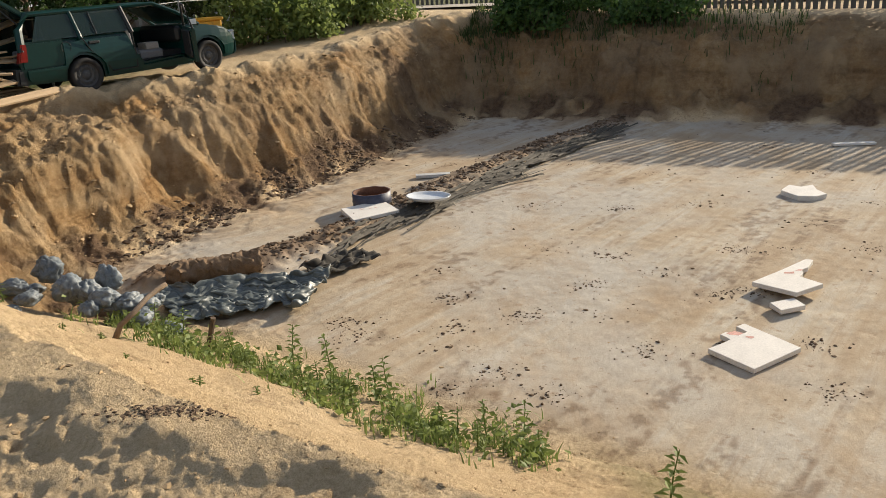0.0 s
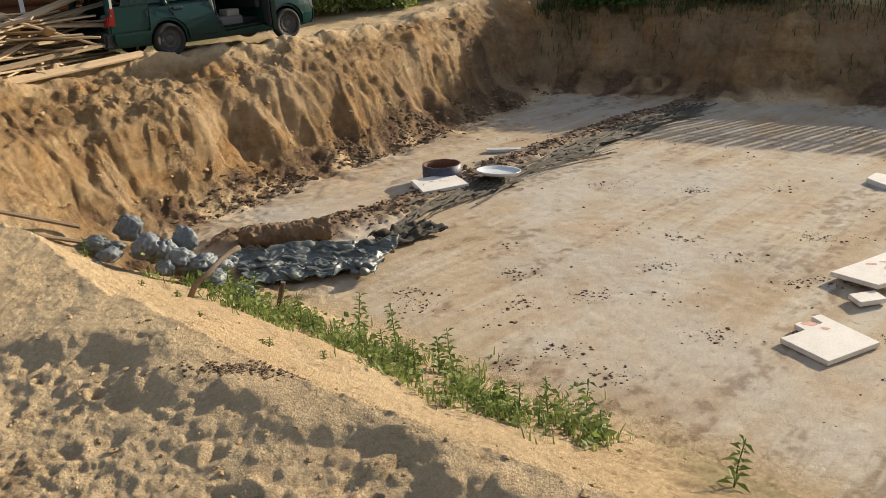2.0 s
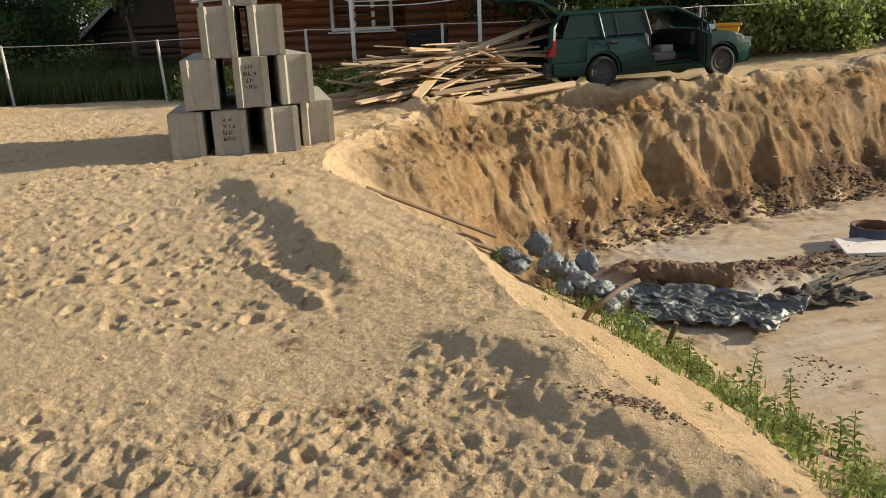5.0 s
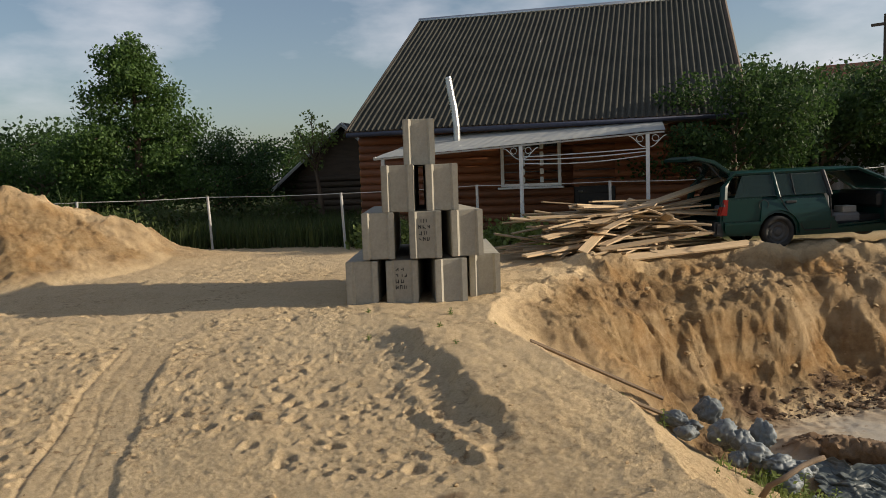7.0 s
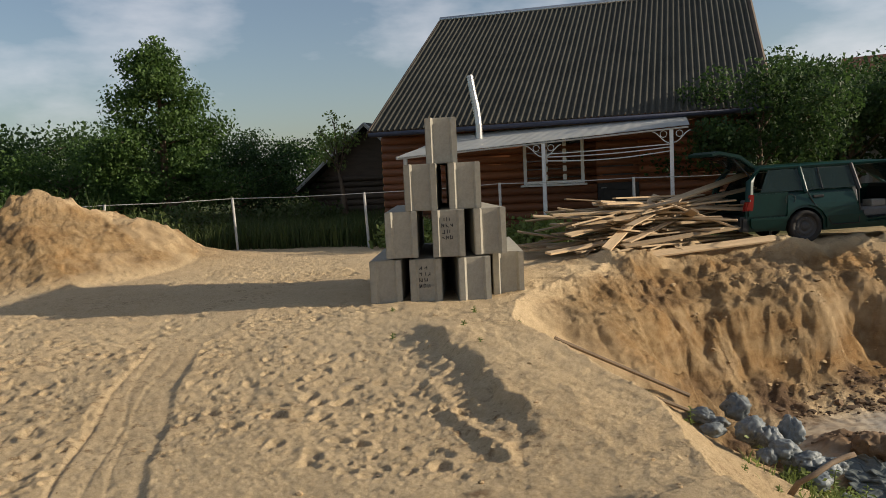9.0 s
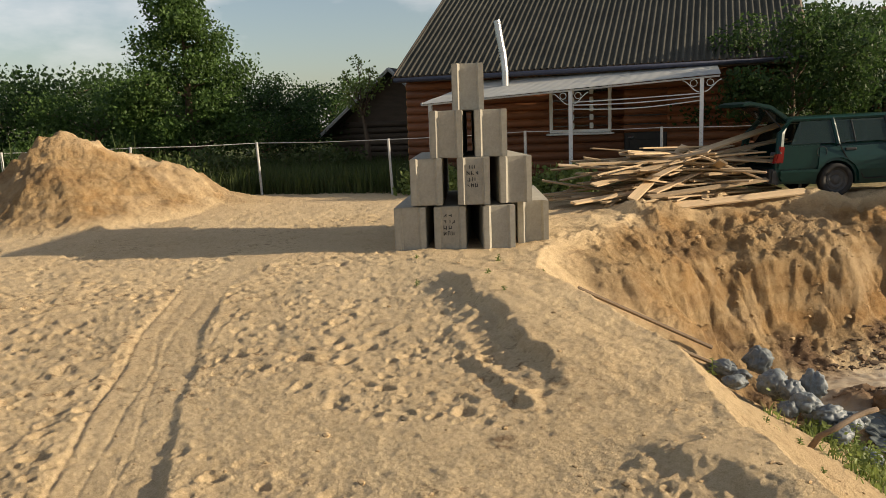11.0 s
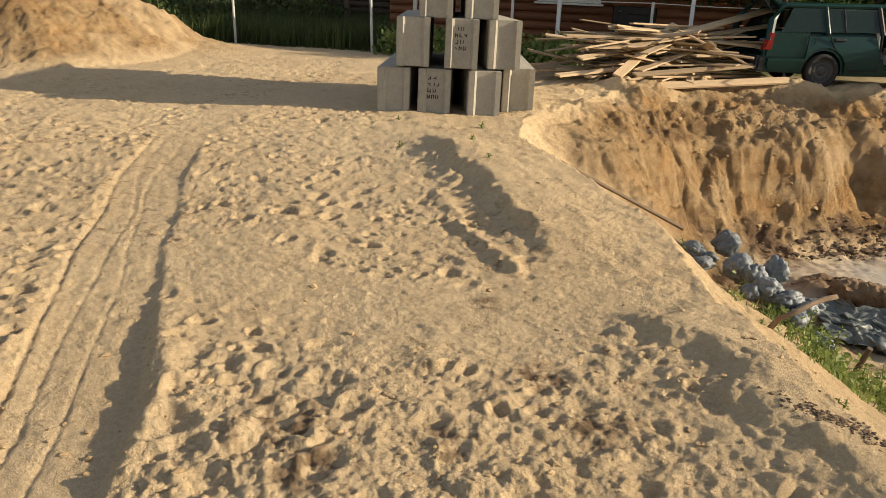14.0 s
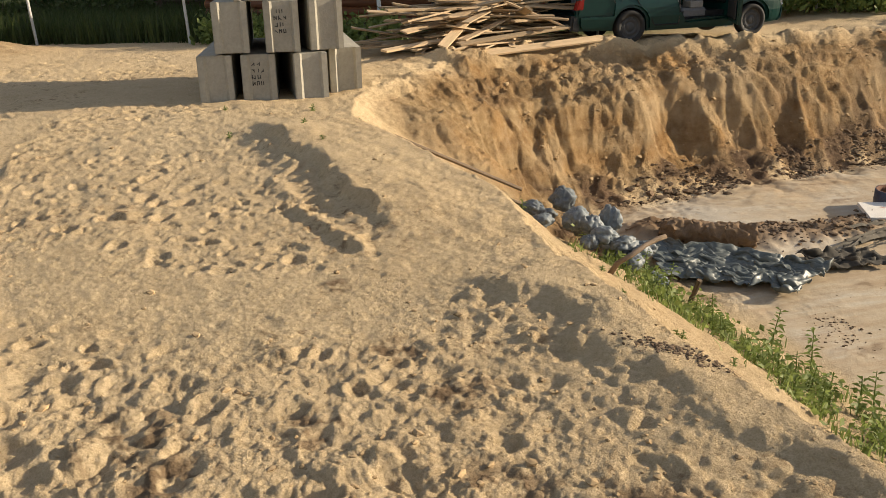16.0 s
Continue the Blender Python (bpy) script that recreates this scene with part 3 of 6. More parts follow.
BARK = plain("bark", (0.12, 0.085, 0.055), 0.9, scale=5, var=0.4, bump=0.5, stretch=(1, 1, 0.3))
BARK_RED = plain("reddish_bark", (0.21, 0.115, 0.065), 0.9, scale=5, var=0.4, bump=0.5)
DEADWOOD = plain("bare_weathered_branch", (0.20, 0.145, 0.095), 0.85, scale=6, var=0.3, bump=0.4)
SOIL = plain("dark_topsoil", (0.19, 0.125, 0.072), 0.95, scale=8, var=0.45, bump=0.7, bscale=25, island=0.6)
SAND_LUMP = plain("dry_sand_lump", (0.48, 0.335, 0.175), 0.95, scale=8, var=0.25, bump=0.6, bscale=25, island=0.45)
YELLOW = plain("yellow_plastic", (0.62, 0.33, 0.03), 0.5)
RED = plain("red_paint", (0.55, 0.05, 0.03), 0.5)
SIDING = plain("pale_metal_siding", (0.52, 0.52, 0.50), 0.55, scale=1, var=0.12)
FAR_FENCE = plain("weathered_fence_board", (0.13, 0.12, 0.10), 0.8, scale=2, var=0.3, stretch=(1, 1, 0.2), random_tint=0.35)


def leafy(name, dark, light, rough=0.55):
    m = Mat(name, rough, 0, 0.3)
    c = m.ramp(m.island_random(), [(0.0, dark), (0.6, tuple((a + b) / 2 for a, b in zip(dark, light))), (1.0, light)])
    c = m.mix(0.35, c, m.ramp(m.noise(1.3, 3), [(0.3, dark), (0.7, light)]))
    m.set("Base Color", c)
    tr = m.n.new("ShaderNodeBsdfTranslucent")
    mx, out = m.n.new("ShaderNodeMixShader"), m.n["Material Output"]
    m.l.new(c, tr.inputs["Color"])
    mx.inputs["Fac"].default_value = 0.42
    m.l.new(m.p.outputs["BSDF"], mx.inputs[1]), m.l.new(tr.outputs["BSDF"], mx.inputs[2])
    m.l.new(mx.outputs["Shader"], out.inputs["Surface"])
    return m.m


AWNING = leafy("translucent_awning_sheet", (0.60, 0.60, 0.55), (0.70, 0.70, 0.66), 0.4)
LEAF = leafy("tree_leaves", (0.03, 0.065, 0.014), (0.12, 0.20, 0.045))
LEAF_DARK = leafy("dark_tree_leaves", (0.02, 0.045, 0.012), (0.075, 0.13, 0.034))
HERB = leafy("weed_leaves", (0.10, 0.145, 0.03), (0.30, 0.36, 0.11))
GRASS = leafy("meadow_grass", (0.035, 0.06, 0.015), (0.12, 0.15, 0.045))
DRY = leafy("dry_stems", (0.16, 0.12, 0.05), (0.33, 0.26, 0.12))


def glass(name, tint=(0.02, 0.025, 0.025), rough=0.05, alpha=0.35, spec=0.6):
    m = Mat(name, rough, 0, spec)
    m.set("Base Color", tint)
    m.set("Roughness", m.ramp(m.noise(3, 3), [(0.3, rough), (0.7, rough + 0.08)]))
    m.set("Alpha", alpha)
    return m.m


PANE = glass("window_glass", (0.03, 0.035, 0.035), 0.05, 0.8)
CAR_GLASS = glass("car_glass", (0.02, 0.035, 0.033), 0.06, 0.8, 0.2)


# ---- concrete blocks ----
def block_mesh():
    bm = bmesh.new()
    w, L, h, g = 0.40, 2.38, 0.58, 0.035
    plan = [(0, 0), (0.075, 0), (0.105, g), (0.305, g), (0.335, 0), (w, 0), (w, L), (0.335, L), (0.305, L - g), (0.105, L - g), (0.075, L), (0, L)]
    lo = [bm.verts.new((x, y, 0.0)) for x, y in plan]
    f = bm.faces.new(lo[::-1])
    up = bmesh.ops.extrude_face_region(bm, geom=[f])["geom"]
    for v in up:
        if isinstance(v, bmesh.types.BMVert):
            v.co.z += h
    bmesh.ops.recalc_face_normals(bm, faces=bm.faces)
    bmesh.ops.bevel(bm, geom=[e for e in bm.edges if e.calc_face_angle(0) > 1.0], offset=0.008, segments=2, affect="EDGES")
    rnd = random.Random(4)
    for v in bm.verts:
        v.co += Vector((rnd.uniform(-1, 1), rnd.uniform(-1, 1), rnd.uniform(-1, 1))) * 0.0025
    return bm


def scrawl(owner, x, z, w, h, rnd):
    """Hand-painted marks too rough to read: short bars in a row."""
    n = max(2, int(w / 0.045))
    for k in range(n):
        x0 = x + k * w / n
        for a, b, c, d in ((0, 0, 0, 1), (0, rnd.random(), 0.7, rnd.random()), (0.6, 0.1, 0.6, 0.9)):
            if rnd.random() < 0.75:
                p, q = Vector((x0 + a * w / n * 0.8, 0.030, z + b * h)), Vector((x0 + c * w / n * 0.8, 0.030, z + d * h))
                e = (q - p).normalized() if (q - p).length > 1e-4 else Vector((0, 0, 1))
                side = Vector((e.z, 0, -e.x)) * 0.005
                bm = bmesh.new()
                bm.faces.new([bm.verts.new(v) for v in (p - side, p + side, q + side, q - side)])
                part("painted_stroke", bm, INK, owner, "black hand-painted stroke")


BLOCKS = [  # front left corner, base height, heading
    (-7.92, 6.19, 0.0, 44), (-7.55, 6.53, 0.0, 44), (-7.08, 6.93, 0.0, 50), (-7.14, 7.62, 0.0, 46),
    (-7.73, 6.32, 0.58, 46), (-7.28, 6.70, 0.58, 45), (-6.98, 7.14, 0.58, 52),
    (-7.56, 6.52, 1.16, 45), (-7.22, 6.96, 1.16, 47), (-7.60, 6.95, 1.74, 46)]
first = None
for k, (bx, by, bz, turn) in enumerate(BLOCKS):
    where = pose(bx, by, bz - (0.02 if bz == 0 else 0), 0, 0, turn)
    if first is None:
        first = part("concrete_block", block_mesh(), CONCRETE)
        first.matrix_basis = where
        tagged(first, "grey cast concrete foundation block with grooved end, stacked", "concrete block", "stacked foundation blocks")
        ob = first
    else:
        ob = copy_thing(first, where)
    if k in (1, 5):
        rnd = random.Random(k)
        for line in range(4):
            scrawl(ob, 0.12, 0.44 - line * 0.075, (0.13, 0.16, 0.13, 0.15)[line], 0.05, rnd)

# ---- house ----
HP = pose(-12.2, 15.25, 0.0, 0, 0, 30)
house = empty("house", "brown log house under a dark corrugated roof", "house", HP)
WL, WR, DEPTH, WH, EO, RO, RZ = -4.2, 4.05, 12.6, 2.75, -0.55, 6.3, 6.55


def house_part(name, bm, mat, parent=None, label=""):
    return part(name, bm, mat, parent or house, label)


bm = bmesh.new()
for lo, hi in (((WL, 0.12, -0.1), (-0.75, 0.3, WH)), ((0.77, 0.12, -0.1), (1.02, 0.3, WH)), ((-0.75, 0.12, -0.1), (0.77, 0.3, 1.2)),
               ((-0.75, 0.12, 2.45), (0.77, 0.3, WH)), ((1.02, 0.12, 2.3), (2.0, 0.3, WH)), ((2.0, 0.12, -0.1), (WR, 0.3, WH)),
               ((WL, DEPTH - 0.2, -0.1), (WR, DEPTH, WH)), ((WL, 0.3, -0.1), (WL + 0.2, DEPTH - 0.2, WH)), ((WR - 0.2, 0.3, -0.1), (WR, DEPTH - 0.2, WH))):
    box(bm, lo, hi)
wall = house_part("wall", bm, LOG, None, "stained round-log wall")
# gables
for gx in (WL + 0.05, WR - 0.15):
    bm = bmesh.new()
    vs = [bm.verts.new((gx, y, z)) for y, z in ((0.0, WH), (RO, RZ - 0.25), (DEPTH, WH))]
    f = bm.faces.new(vs)
    for v in bmesh.ops.extrude_face_region(bm, geom=[f])["geom"]:
        if isinstance(v, bmesh.types.BMVert):
            v.co.x += 0.1
    house_part("gable", bm, OLD_WOOD, None, "dark board gable")
# logs of the front and the visible side, cut at openings
rows = 14
for r in range(rows):
    z = 0.1 + r * 0.2
    spans = [(WL - 0.15, WR + 0.18)]
    for a, b, z0, z1 in ((-0.74, 0.76, 1.2, 2.45), (1.02, 2.0, 0, 2.3)):
        if z0 < z < z1:
            spans = [t for s in spans for t in ((s[0], a), (b, s[1]))]
    for a, b in spans:
        bm = bmesh.new()
        tube(bm, [(a, 0.13, z), (b, 0.13, z)], 0.108, 10)
        smooth(part("log", bm, LOG, wall))
    bm = bmesh.new()
    tube(bm, [(WR - 0.1, 0.0, z + 0.1), (WR - 0.1, DEPTH, z + 0.1)], 0.108, 8)
    smooth(part("log", bm, LOG, wall))
    for sx in (WR + 0.18, WL - 0.15):
        bm = bmesh.new()
        tube(bm, [(sx, 0.13, z), (sx + (0.012 if sx > 0 else -0.012), 0.13, z)], 0.1, 10)
        part("log_end", bm, LOG_END, wall, "pale sawn log end")
# corrugated roof
def corrugated(p0, p1, q0, q1, waves, amp, rows_n, thick=0.012):
    """A waved sheet between the edges p0-p1 (low) and q0-q1 (high)."""
    bm = bmesh.new()
    p0, p1, q0, q1 = map(Vector, (p0, p1, q0, q1))
    nrm = (p1 - p0).cross(q0 - p0).normalized()
    n = waves * 6
    for side in (0, 1):
        grid = []
        for j in range(rows_n + 1):
            v = j / rows_n
            a, b = p0.lerp(q0, v), p1.lerp(q1, v)
            grid.append([bm.verts.new(a.lerp(b, i / n) + nrm * (amp * math.sin(i / 6 * math.tau) - side * thick + 0.012 * (j % 2))) for i in range(n + 1)])
        for u, w in zip(grid, grid[1:]):
            for i in range(n):
                q = (u[i], u[i + 1], w[i + 1], w[i])
                bm.faces.new(q if side == 0 else q[::-1])
    return bm


RL, RR = -4.42, 4.85
roof = smooth(house_part("roof", corrugated((RL, EO, 2.72), (RR, EO, 2.72), (RL, RO, RZ), (RR, RO, RZ), 62, 0.042, 7), SLATE, None, "dark grey corrugated roof sheets"))
smooth(part("roof_slope", corrugated((RR, DEPTH + 0.55, 2.72), (RL, DEPTH + 0.55, 2.72), (RR, RO, RZ), (RL, RO, RZ), 40, 0.026, 4), SLATE, roof))
bm = bmesh.new()
tube(bm, [(RL - 0.03, RO, RZ + 0.02), (RR + 0.03, RO, RZ + 0.02)], 0.09, 8)
smooth(part("ridge_cap", bm, GALV, roof, "grey metal ridge capping"))
for sx in (RL - 0.02, RR + 0.02):
    bm = bmesh.new()
    tube(bm, [(sx, EO, 2.70), (sx, RO, RZ - 0.02), (sx, DEPTH + 0.55, 2.70)], 0.07, 4)
    part("barge_board", bm, OLD_WOOD, roof)
bm = bmesh.new()
box(bm, (RL, EO + 0.02, 2.58), (RR, EO + 0.06, 2.74))
part("fascia", bm, OLD_WOOD, roof)
bm = bmesh.new()
box(bm, (RL, EO + 0.06, 2.62), (RR, 0.12, 2.65))
part("soffit", bm, OLD_WOOD, roof)
bm = bmesh.new()
tube(bm, [(RL, EO - 0.06, 2.64), (RR, EO - 0.06, 2.66)], 0.055, 8)
smooth(part("gutter", bm, DRUM_BLUE, roof))
# window
win = house_part("window", bmesh.new(), WHITE, None, "white plastic triple window")
for lo, hi in (((-0.72, 0.02, 1.24), (-0.64, 0.12, 2.42)), ((0.66, 0.02, 1.24), (0.74, 0.12, 2.42)), ((-0.64, 0.02, 1.24), (0.66, 0.12, 1.32)), ((-0.64, 0.02, 2.34), (0.66, 0.12, 2.42)),
               ((-0.22, 0.03, 1.32), (-0.13, 0.11, 2.34)), ((0.23, 0.03, 1.32), (0.32, 0.11, 2.34))):
    bm = bmesh.new()
    box(bm, lo, hi, bevel=0.008)
    part("frame", bm, WHITE, win)
for a, b in ((-0.64, -0.22), (-0.13, 0.23), (0.32, 0.66)):
    bm = bmesh.new()
    box(bm, (a, 0.07, 1.32), (b, 0.08, 2.34))
    part("pane", bm, PANE, win)
bm = bmesh.new()
box(bm, (-0.78, -0.1, 1.19), (0.8, 0.1, 1.235), bevel=0.006)
part("sill", bm, WHITE, win)
for a, b in ((-0.6, -0.25), (-0.08, 0.1), (0.34, 0.62)):
    bm = bmesh.new()
    n = 16
    vs = [[bm.verts.new((a + (b - a) * i / n, 0.2 + 0.02 * math.sin(i * 1.9), z)) for i in range(n + 1)] for z in (1.3, 2.36)]
    for i in range(n):
        bm.faces.new((vs[0][i], vs[0][i + 1], vs[1][i + 1], vs[1][i]))
    part("curtain", bm, SHEET, win)
bm = bmesh.new()
box(bm, (1.03, 0.08, 0.1), (1.99, 0.14, 2.28), bevel=0.01)
for z in (0.5, 1.2):
    box(bm, (1.15, 0.065, z), (1.87, 0.08, z + 0.55), bevel=0.01)
door = house_part("door", bm, DARK_DOOR, None, "dark brown entrance door")
bm = bmesh.new()
tube(bm, [(1.12, 0.03, 1.1), (1.24, 0.03, 1.1)], 0.012, 6)
part("handle", bm, GALV, door)
# awning on posts
aw = house_part("awning", corrugated((-3.33, -1.85, 2.02), (3.12, -1.85, 2.38), (-2.3, -0.25, 2.56), (3.05, -0.25, 2.66), 26, 0.003, 6), AWNING, None, "pale sheet awning over the entrance")
for px_, top in ((0.08, 2.18), (2.76, 2.33), (-3.1, 2.0)):
    bm = bmesh.new()
    box(bm, (px_ - 0.04, -1.83, -0.05), (px_ + 0.04, -1.75, top), bevel=0.006)
    part("post", bm, WHITE if px_ > 0 else STEEL_POST, aw, "white-painted awning post" if px_ > 0 else "")
    if px_ > 0:
        bm = bmesh.new()
        for sgn in (-1, 1):
            pts = [(px_ + sgn * (0.05 + 0.33 * k / 8), -1.79, top - 0.30 + 0.24 * math.sin(k / 8 * 1.5) ** 2) for k in range(9)]
            tube(bm, pts, 0.011, 5)
            c = [(px_ + sgn * (0.16 + 0.07 * math.cos(k * 0.8)), -1.79, top - 0.12 + 0.07 * math.sin(k * 0.8)) for k in range(9)]
            tube(bm, c, 0.009, 5)
        part("bracket", bm, WHITE, aw, "scrolled metal bracket")
bm = bmesh.new()
box(bm, (-3.3, -1.86, 1.98), (-3.26, -1.80, 2.05))
tube(bm, [(-3.3, -1.82, 1.99), (3.1, -1.82, 2.33)], 0.02, 6)
part("front_rail", bm, STEEL_POST, aw)
for k, zz in enumerate((1.92, 1.86, 1.78)):
    bm = bmesh.new()
    pts = [(0.08 + 2.68 * i / 10, -1.79, zz + 0.08 * i / 10 - 0.03 * (k + 0.3) * math.sin(i / 10 * math.pi)) for i in range(11)]
    tube(bm, pts, 0.012, 5)
    part("washing_line", bm, WHITE, aw)
# flue
bm = bmesh.new()
pts = [(-1.56, -0.9, 2.18), (-1.56, -0.9, 2.7), (-1.60, -0.88, 3.1), (-1.68, -0.88, 3.5), (-1.73, -0.88, 3.85)]
rings = tube(bm, pts, [0.075, 0.078, 0.076, 0.078, 0.07], 12)
for i in range(24):
    z = 2.3 + i * 0.065
    x = -1.56 - max(0, z - 2.7) * 0.145
    tube(bm, [(x, -0.89, z), (x, -0.89, z + 0.03)], 0.083, 12)
house_part("flue_pipe", bm, GALV, None, "ribbed shiny metal flue pipe")

# ---- old shed behind ----
shed = empty("shed", "old grey log shed with a sagging dark roof", "shed", pose(-21.1, 16.6, -0.3, 0, 0, 30))
bm = bmesh.new()
for lo, hi in (((-2.0, 0.1, 0), (2.0, 0.25, 2.0)), ((-2.0, 3.4, 0), (2.0, 3.5, 2.0)), ((-2.0, 0.25, 0), (-1.85, 3.4, 2.0)), ((1.85, 0.25, 0), (2.0, 3.4, 2.0))):
    box(bm, lo, hi)
sw = part("wall", bm, OLD_WOOD, shed)
for k in range(10):
    bm = bmesh.new()
    tube(bm, [(-2.15, 0.1, 0.1 + k * 0.2), (2.15, 0.1, 0.1 + k * 0.2)], 0.1, 8)
    smooth(part("log", bm, OLD_WOOD, sw))
bm = bmesh.new()
vs = [bm.verts.new(p) for p in ((-2, 0.12, 2.0), (2, 0.12, 2.0), (0.2, 0.12, 3.55))]
f = bm.faces.new(vs)
for v in bmesh.ops.extrude_face_region(bm, geom=[f])["geom"]:
    if isinstance(v, bmesh.types.BMVert):
        v.co.y += 0.08
part("gable", bm, OLD_WOOD, shed)
for sgn in (-1, 1):
    bm = bmesh.new()
    lo_p, hi_p = Vector((sgn * 2.45 + 0.1, 0, 1.62)), Vector((0.2, 0, 3.68))
    vs = [bm.verts.new((p.x, y, p.z - t)) for t in (0, 0.09) for p, y in ((lo_p, -0.5), (lo_p, 3.9), (hi_p, 3.9), (hi_p, -0.5))]
    for q in ((0, 1, 2, 3), (7, 6, 5, 4), (0, 4, 5, 1), (1, 5, 6, 2), (2, 6, 7, 3), (3, 7, 4, 0)):
        bm.faces.new([vs[i] for i in q])
    part("roof", bm, SLATE, shed)
    bm = bmesh.new()
    tube(bm, [lo_p + Vector((0, -0.53, -0.05)), hi_p + Vector((0, -0.53, -0.05))], 0.06, 4)
    part("barge_board", bm, STEEL_POST, shed, "pale weathered barge board")


# ---- wire fence ----
def at_house(s, o):
    v = HP @ Vector((s, o, 0))
    return v.x, v.y


FENCE = [(-19.6, 4.6), (-18.5, 7.0), (-17.3, 9.6), at_house(-3.81, -2.5), at_house(-0.76, -2.5), at_house(2.02, -2.5), at_house(4.6, -2.4), (-5.6, 19.4), (-4.2, 22.0)]
fence = empty("wire_fence", "grey wire fence on thin steel posts", "fence")
tops = []
for k, (fx, fy) in enumerate(FENCE):
    base = gz(fx, fy)
    lean = 0.06 if k in (2, 3) else 0.01
    ht = 1.28 if k < 4 else 1.36
    top = Vector((fx - lean * 0.7, fy - lean * 0.7, ht + (0.1 if k > 6 else 0)))
    bm = bmesh.new()
    tube(bm, [(fx, fy, base - 0.3), top], 0.03, 8)
    part("post", bm, STEEL_POST, fence)
    tops.append(top)
for a, b in zip(tops, tops[1:]):
    bm = bmesh.new()
    tube(bm, [a - Vector((0, 0, 0.02)), (a + b) / 2 - Vector((0, 0, 0.04)), b - Vector((0, 0, 0.02))], 0.008, 5)
    part("rail", bm, STEEL_POST, fence)
    # woven mesh
    bm = bmesh.new()
    n = int((b - a).length / 0.16)
    za, zb = gz(a.x, a.y) + 0.05, gz(b.x, b.y) + 0.05
    for i in range(n):
        for s0, s1 in ((0, 1), (1, 0)):
            for j in range(7):
                u0, u1 = (i + s0) / n, (i + s1) / n
                h0, h1 = j / 7, (j + 1) / 7
                p = a.lerp(b, u0 if j % 2 == 0 else u1)
                q = a.lerp(b, u1 if j % 2 == 0 else u0)
                p, q = p.copy(), q.copy()
                lo_z = za + (zb - za) * u0
                p.z, q.z = lo_z + (p.z - 0.03 - lo_z) * h0, lo_z + (q.z - 0.03 - lo_z) * h1
                w = Vector((0.0006, 0.0006, 0))
                bm.faces.new([bm.verts.new(v) for v in (p - w, p + w, q + w, q - w)])
    part("wire_mesh", bm, OLD_WOOD, fence)
# ---- car ----
PAINT = plain("dark_green_car_paint", (0.003, 0.030, 0.025), 0.3, 0.0, scale=1.5, var=0.2, bump=0.02, bscale=8, spec=0.35)
TRIM = plain("black_plastic_trim", (0.018, 0.019, 0.02), 0.55, scale=6, var=0.3)
RUBBER = plain("dusty_tyre_rubber", (0.02, 0.019, 0.018), 0.8, scale=9, var=0.4)
RIM_STEEL = plain("grey_steel_wheel", (0.06, 0.06, 0.06), 0.6, 0.3, scale=8, var=0.3)
TAIL_RED = plain("red_lamp_lens", (0.22, 0.012, 0.008), 0.2, scale=8, var=0.2, bump=0.02)
LENS = plain("clear_lamp_lens", (0.6, 0.62, 0.62), 0.12, scale=5, var=0.1, bump=0.02)
SEAT = plain("grey_seat_cloth", (0.16, 0.16, 0.16), 0.9, scale=20, var=0.2)
BOX_CARD = plain("pale_cardboard", (0.26, 0.25, 0.23), 0.8)

CAR = pose(-6.61, 15.18, 0.06, 0, -1.0, 50)
car = empty("car", "dark green estate car with open tailgate and open door", "car", CAR)
HW = 0.83


def extrude_side(outline, y0, y1, bevel=0.03):
    """A side outline in x and z drawn across from y0 to y1, with rounded edges."""
    bm = bmesh.new()
    a = [bm.verts.new((x, y0, z)) for x, z in outline]
    f = bm.faces.new(a)
    for v in bmesh.ops.extrude_face_region(bm, geom=[f])["geom"]:
        if isinstance(v, bmesh.types.BMVert):
            v.co.y = y1
    bmesh.ops.recalc_face_normals(bm, faces=bm.faces)
    if bevel:
        rim = [e for e in bm.edges if abs(e.verts[0].co.y - e.verts[1].co.y) < 1e-6]
        bmesh.ops.bevel(bm, geom=rim, offset=bevel, segments=2, affect="EDGES")
    return bm


def arch(cx, r=0.35, n=9):
    return [(cx + r * math.cos(math.pi - k * math.pi / n), 0.29 + r * math.sin(math.pi - k * math.pi / n)) for k in range(n + 1)]


lower = [(-0.84, 0.36), (-0.80, 0.26), (-0.36, 0.24)] + arch(0.0) + [(0.36, 0.2), (2.22, 0.2)] + arch(2.58) + [(2.95, 0.22), (3.42, 0.24), (3.52, 0.36), (3.52, 0.56), (3.44, 0.68),
         (3.1, 0.80), (2.7, 0.88), (2.38, 0.93), (2.12, 0.93), (2.06, 0.40), (1.16, 0.36), (1.02, 0.55), (0.92, 0.93), (-0.35, 0.93), (-0.40, 0.55), (-0.84, 0.55)]
bm = extrude_side(lower, -HW, HW, 0.05)
for axis, values in ((2, [0.3 + 0.08 * k for k in range(8)]), (0, [-0.7 + 0.2 * k for k in range(22)])):
    for value in values:
        co, no = [0, 0, 0], [0, 0, 0]
        co[axis], no[axis] = value, 1
        bmesh.ops.bisect_plane(bm, geom=bm.verts[:] + bm.edges[:] + bm.faces[:], plane_co=co, plane_no=no)
for v in bm.verts:
    k = 1 - 0.10 * max(0, (v.co.z - 0.55) / 0.4) ** 2 - 0.06 * max(0, 0.45 - v.co.z) / 0.25
    if v.co.x > 2.7:
        k *= 1 - 0.16 * ((v.co.x - 2.7) / 0.8) ** 2
    v.co.y *= k
body = part("body", bm, PAINT, car, "dark green painted body")
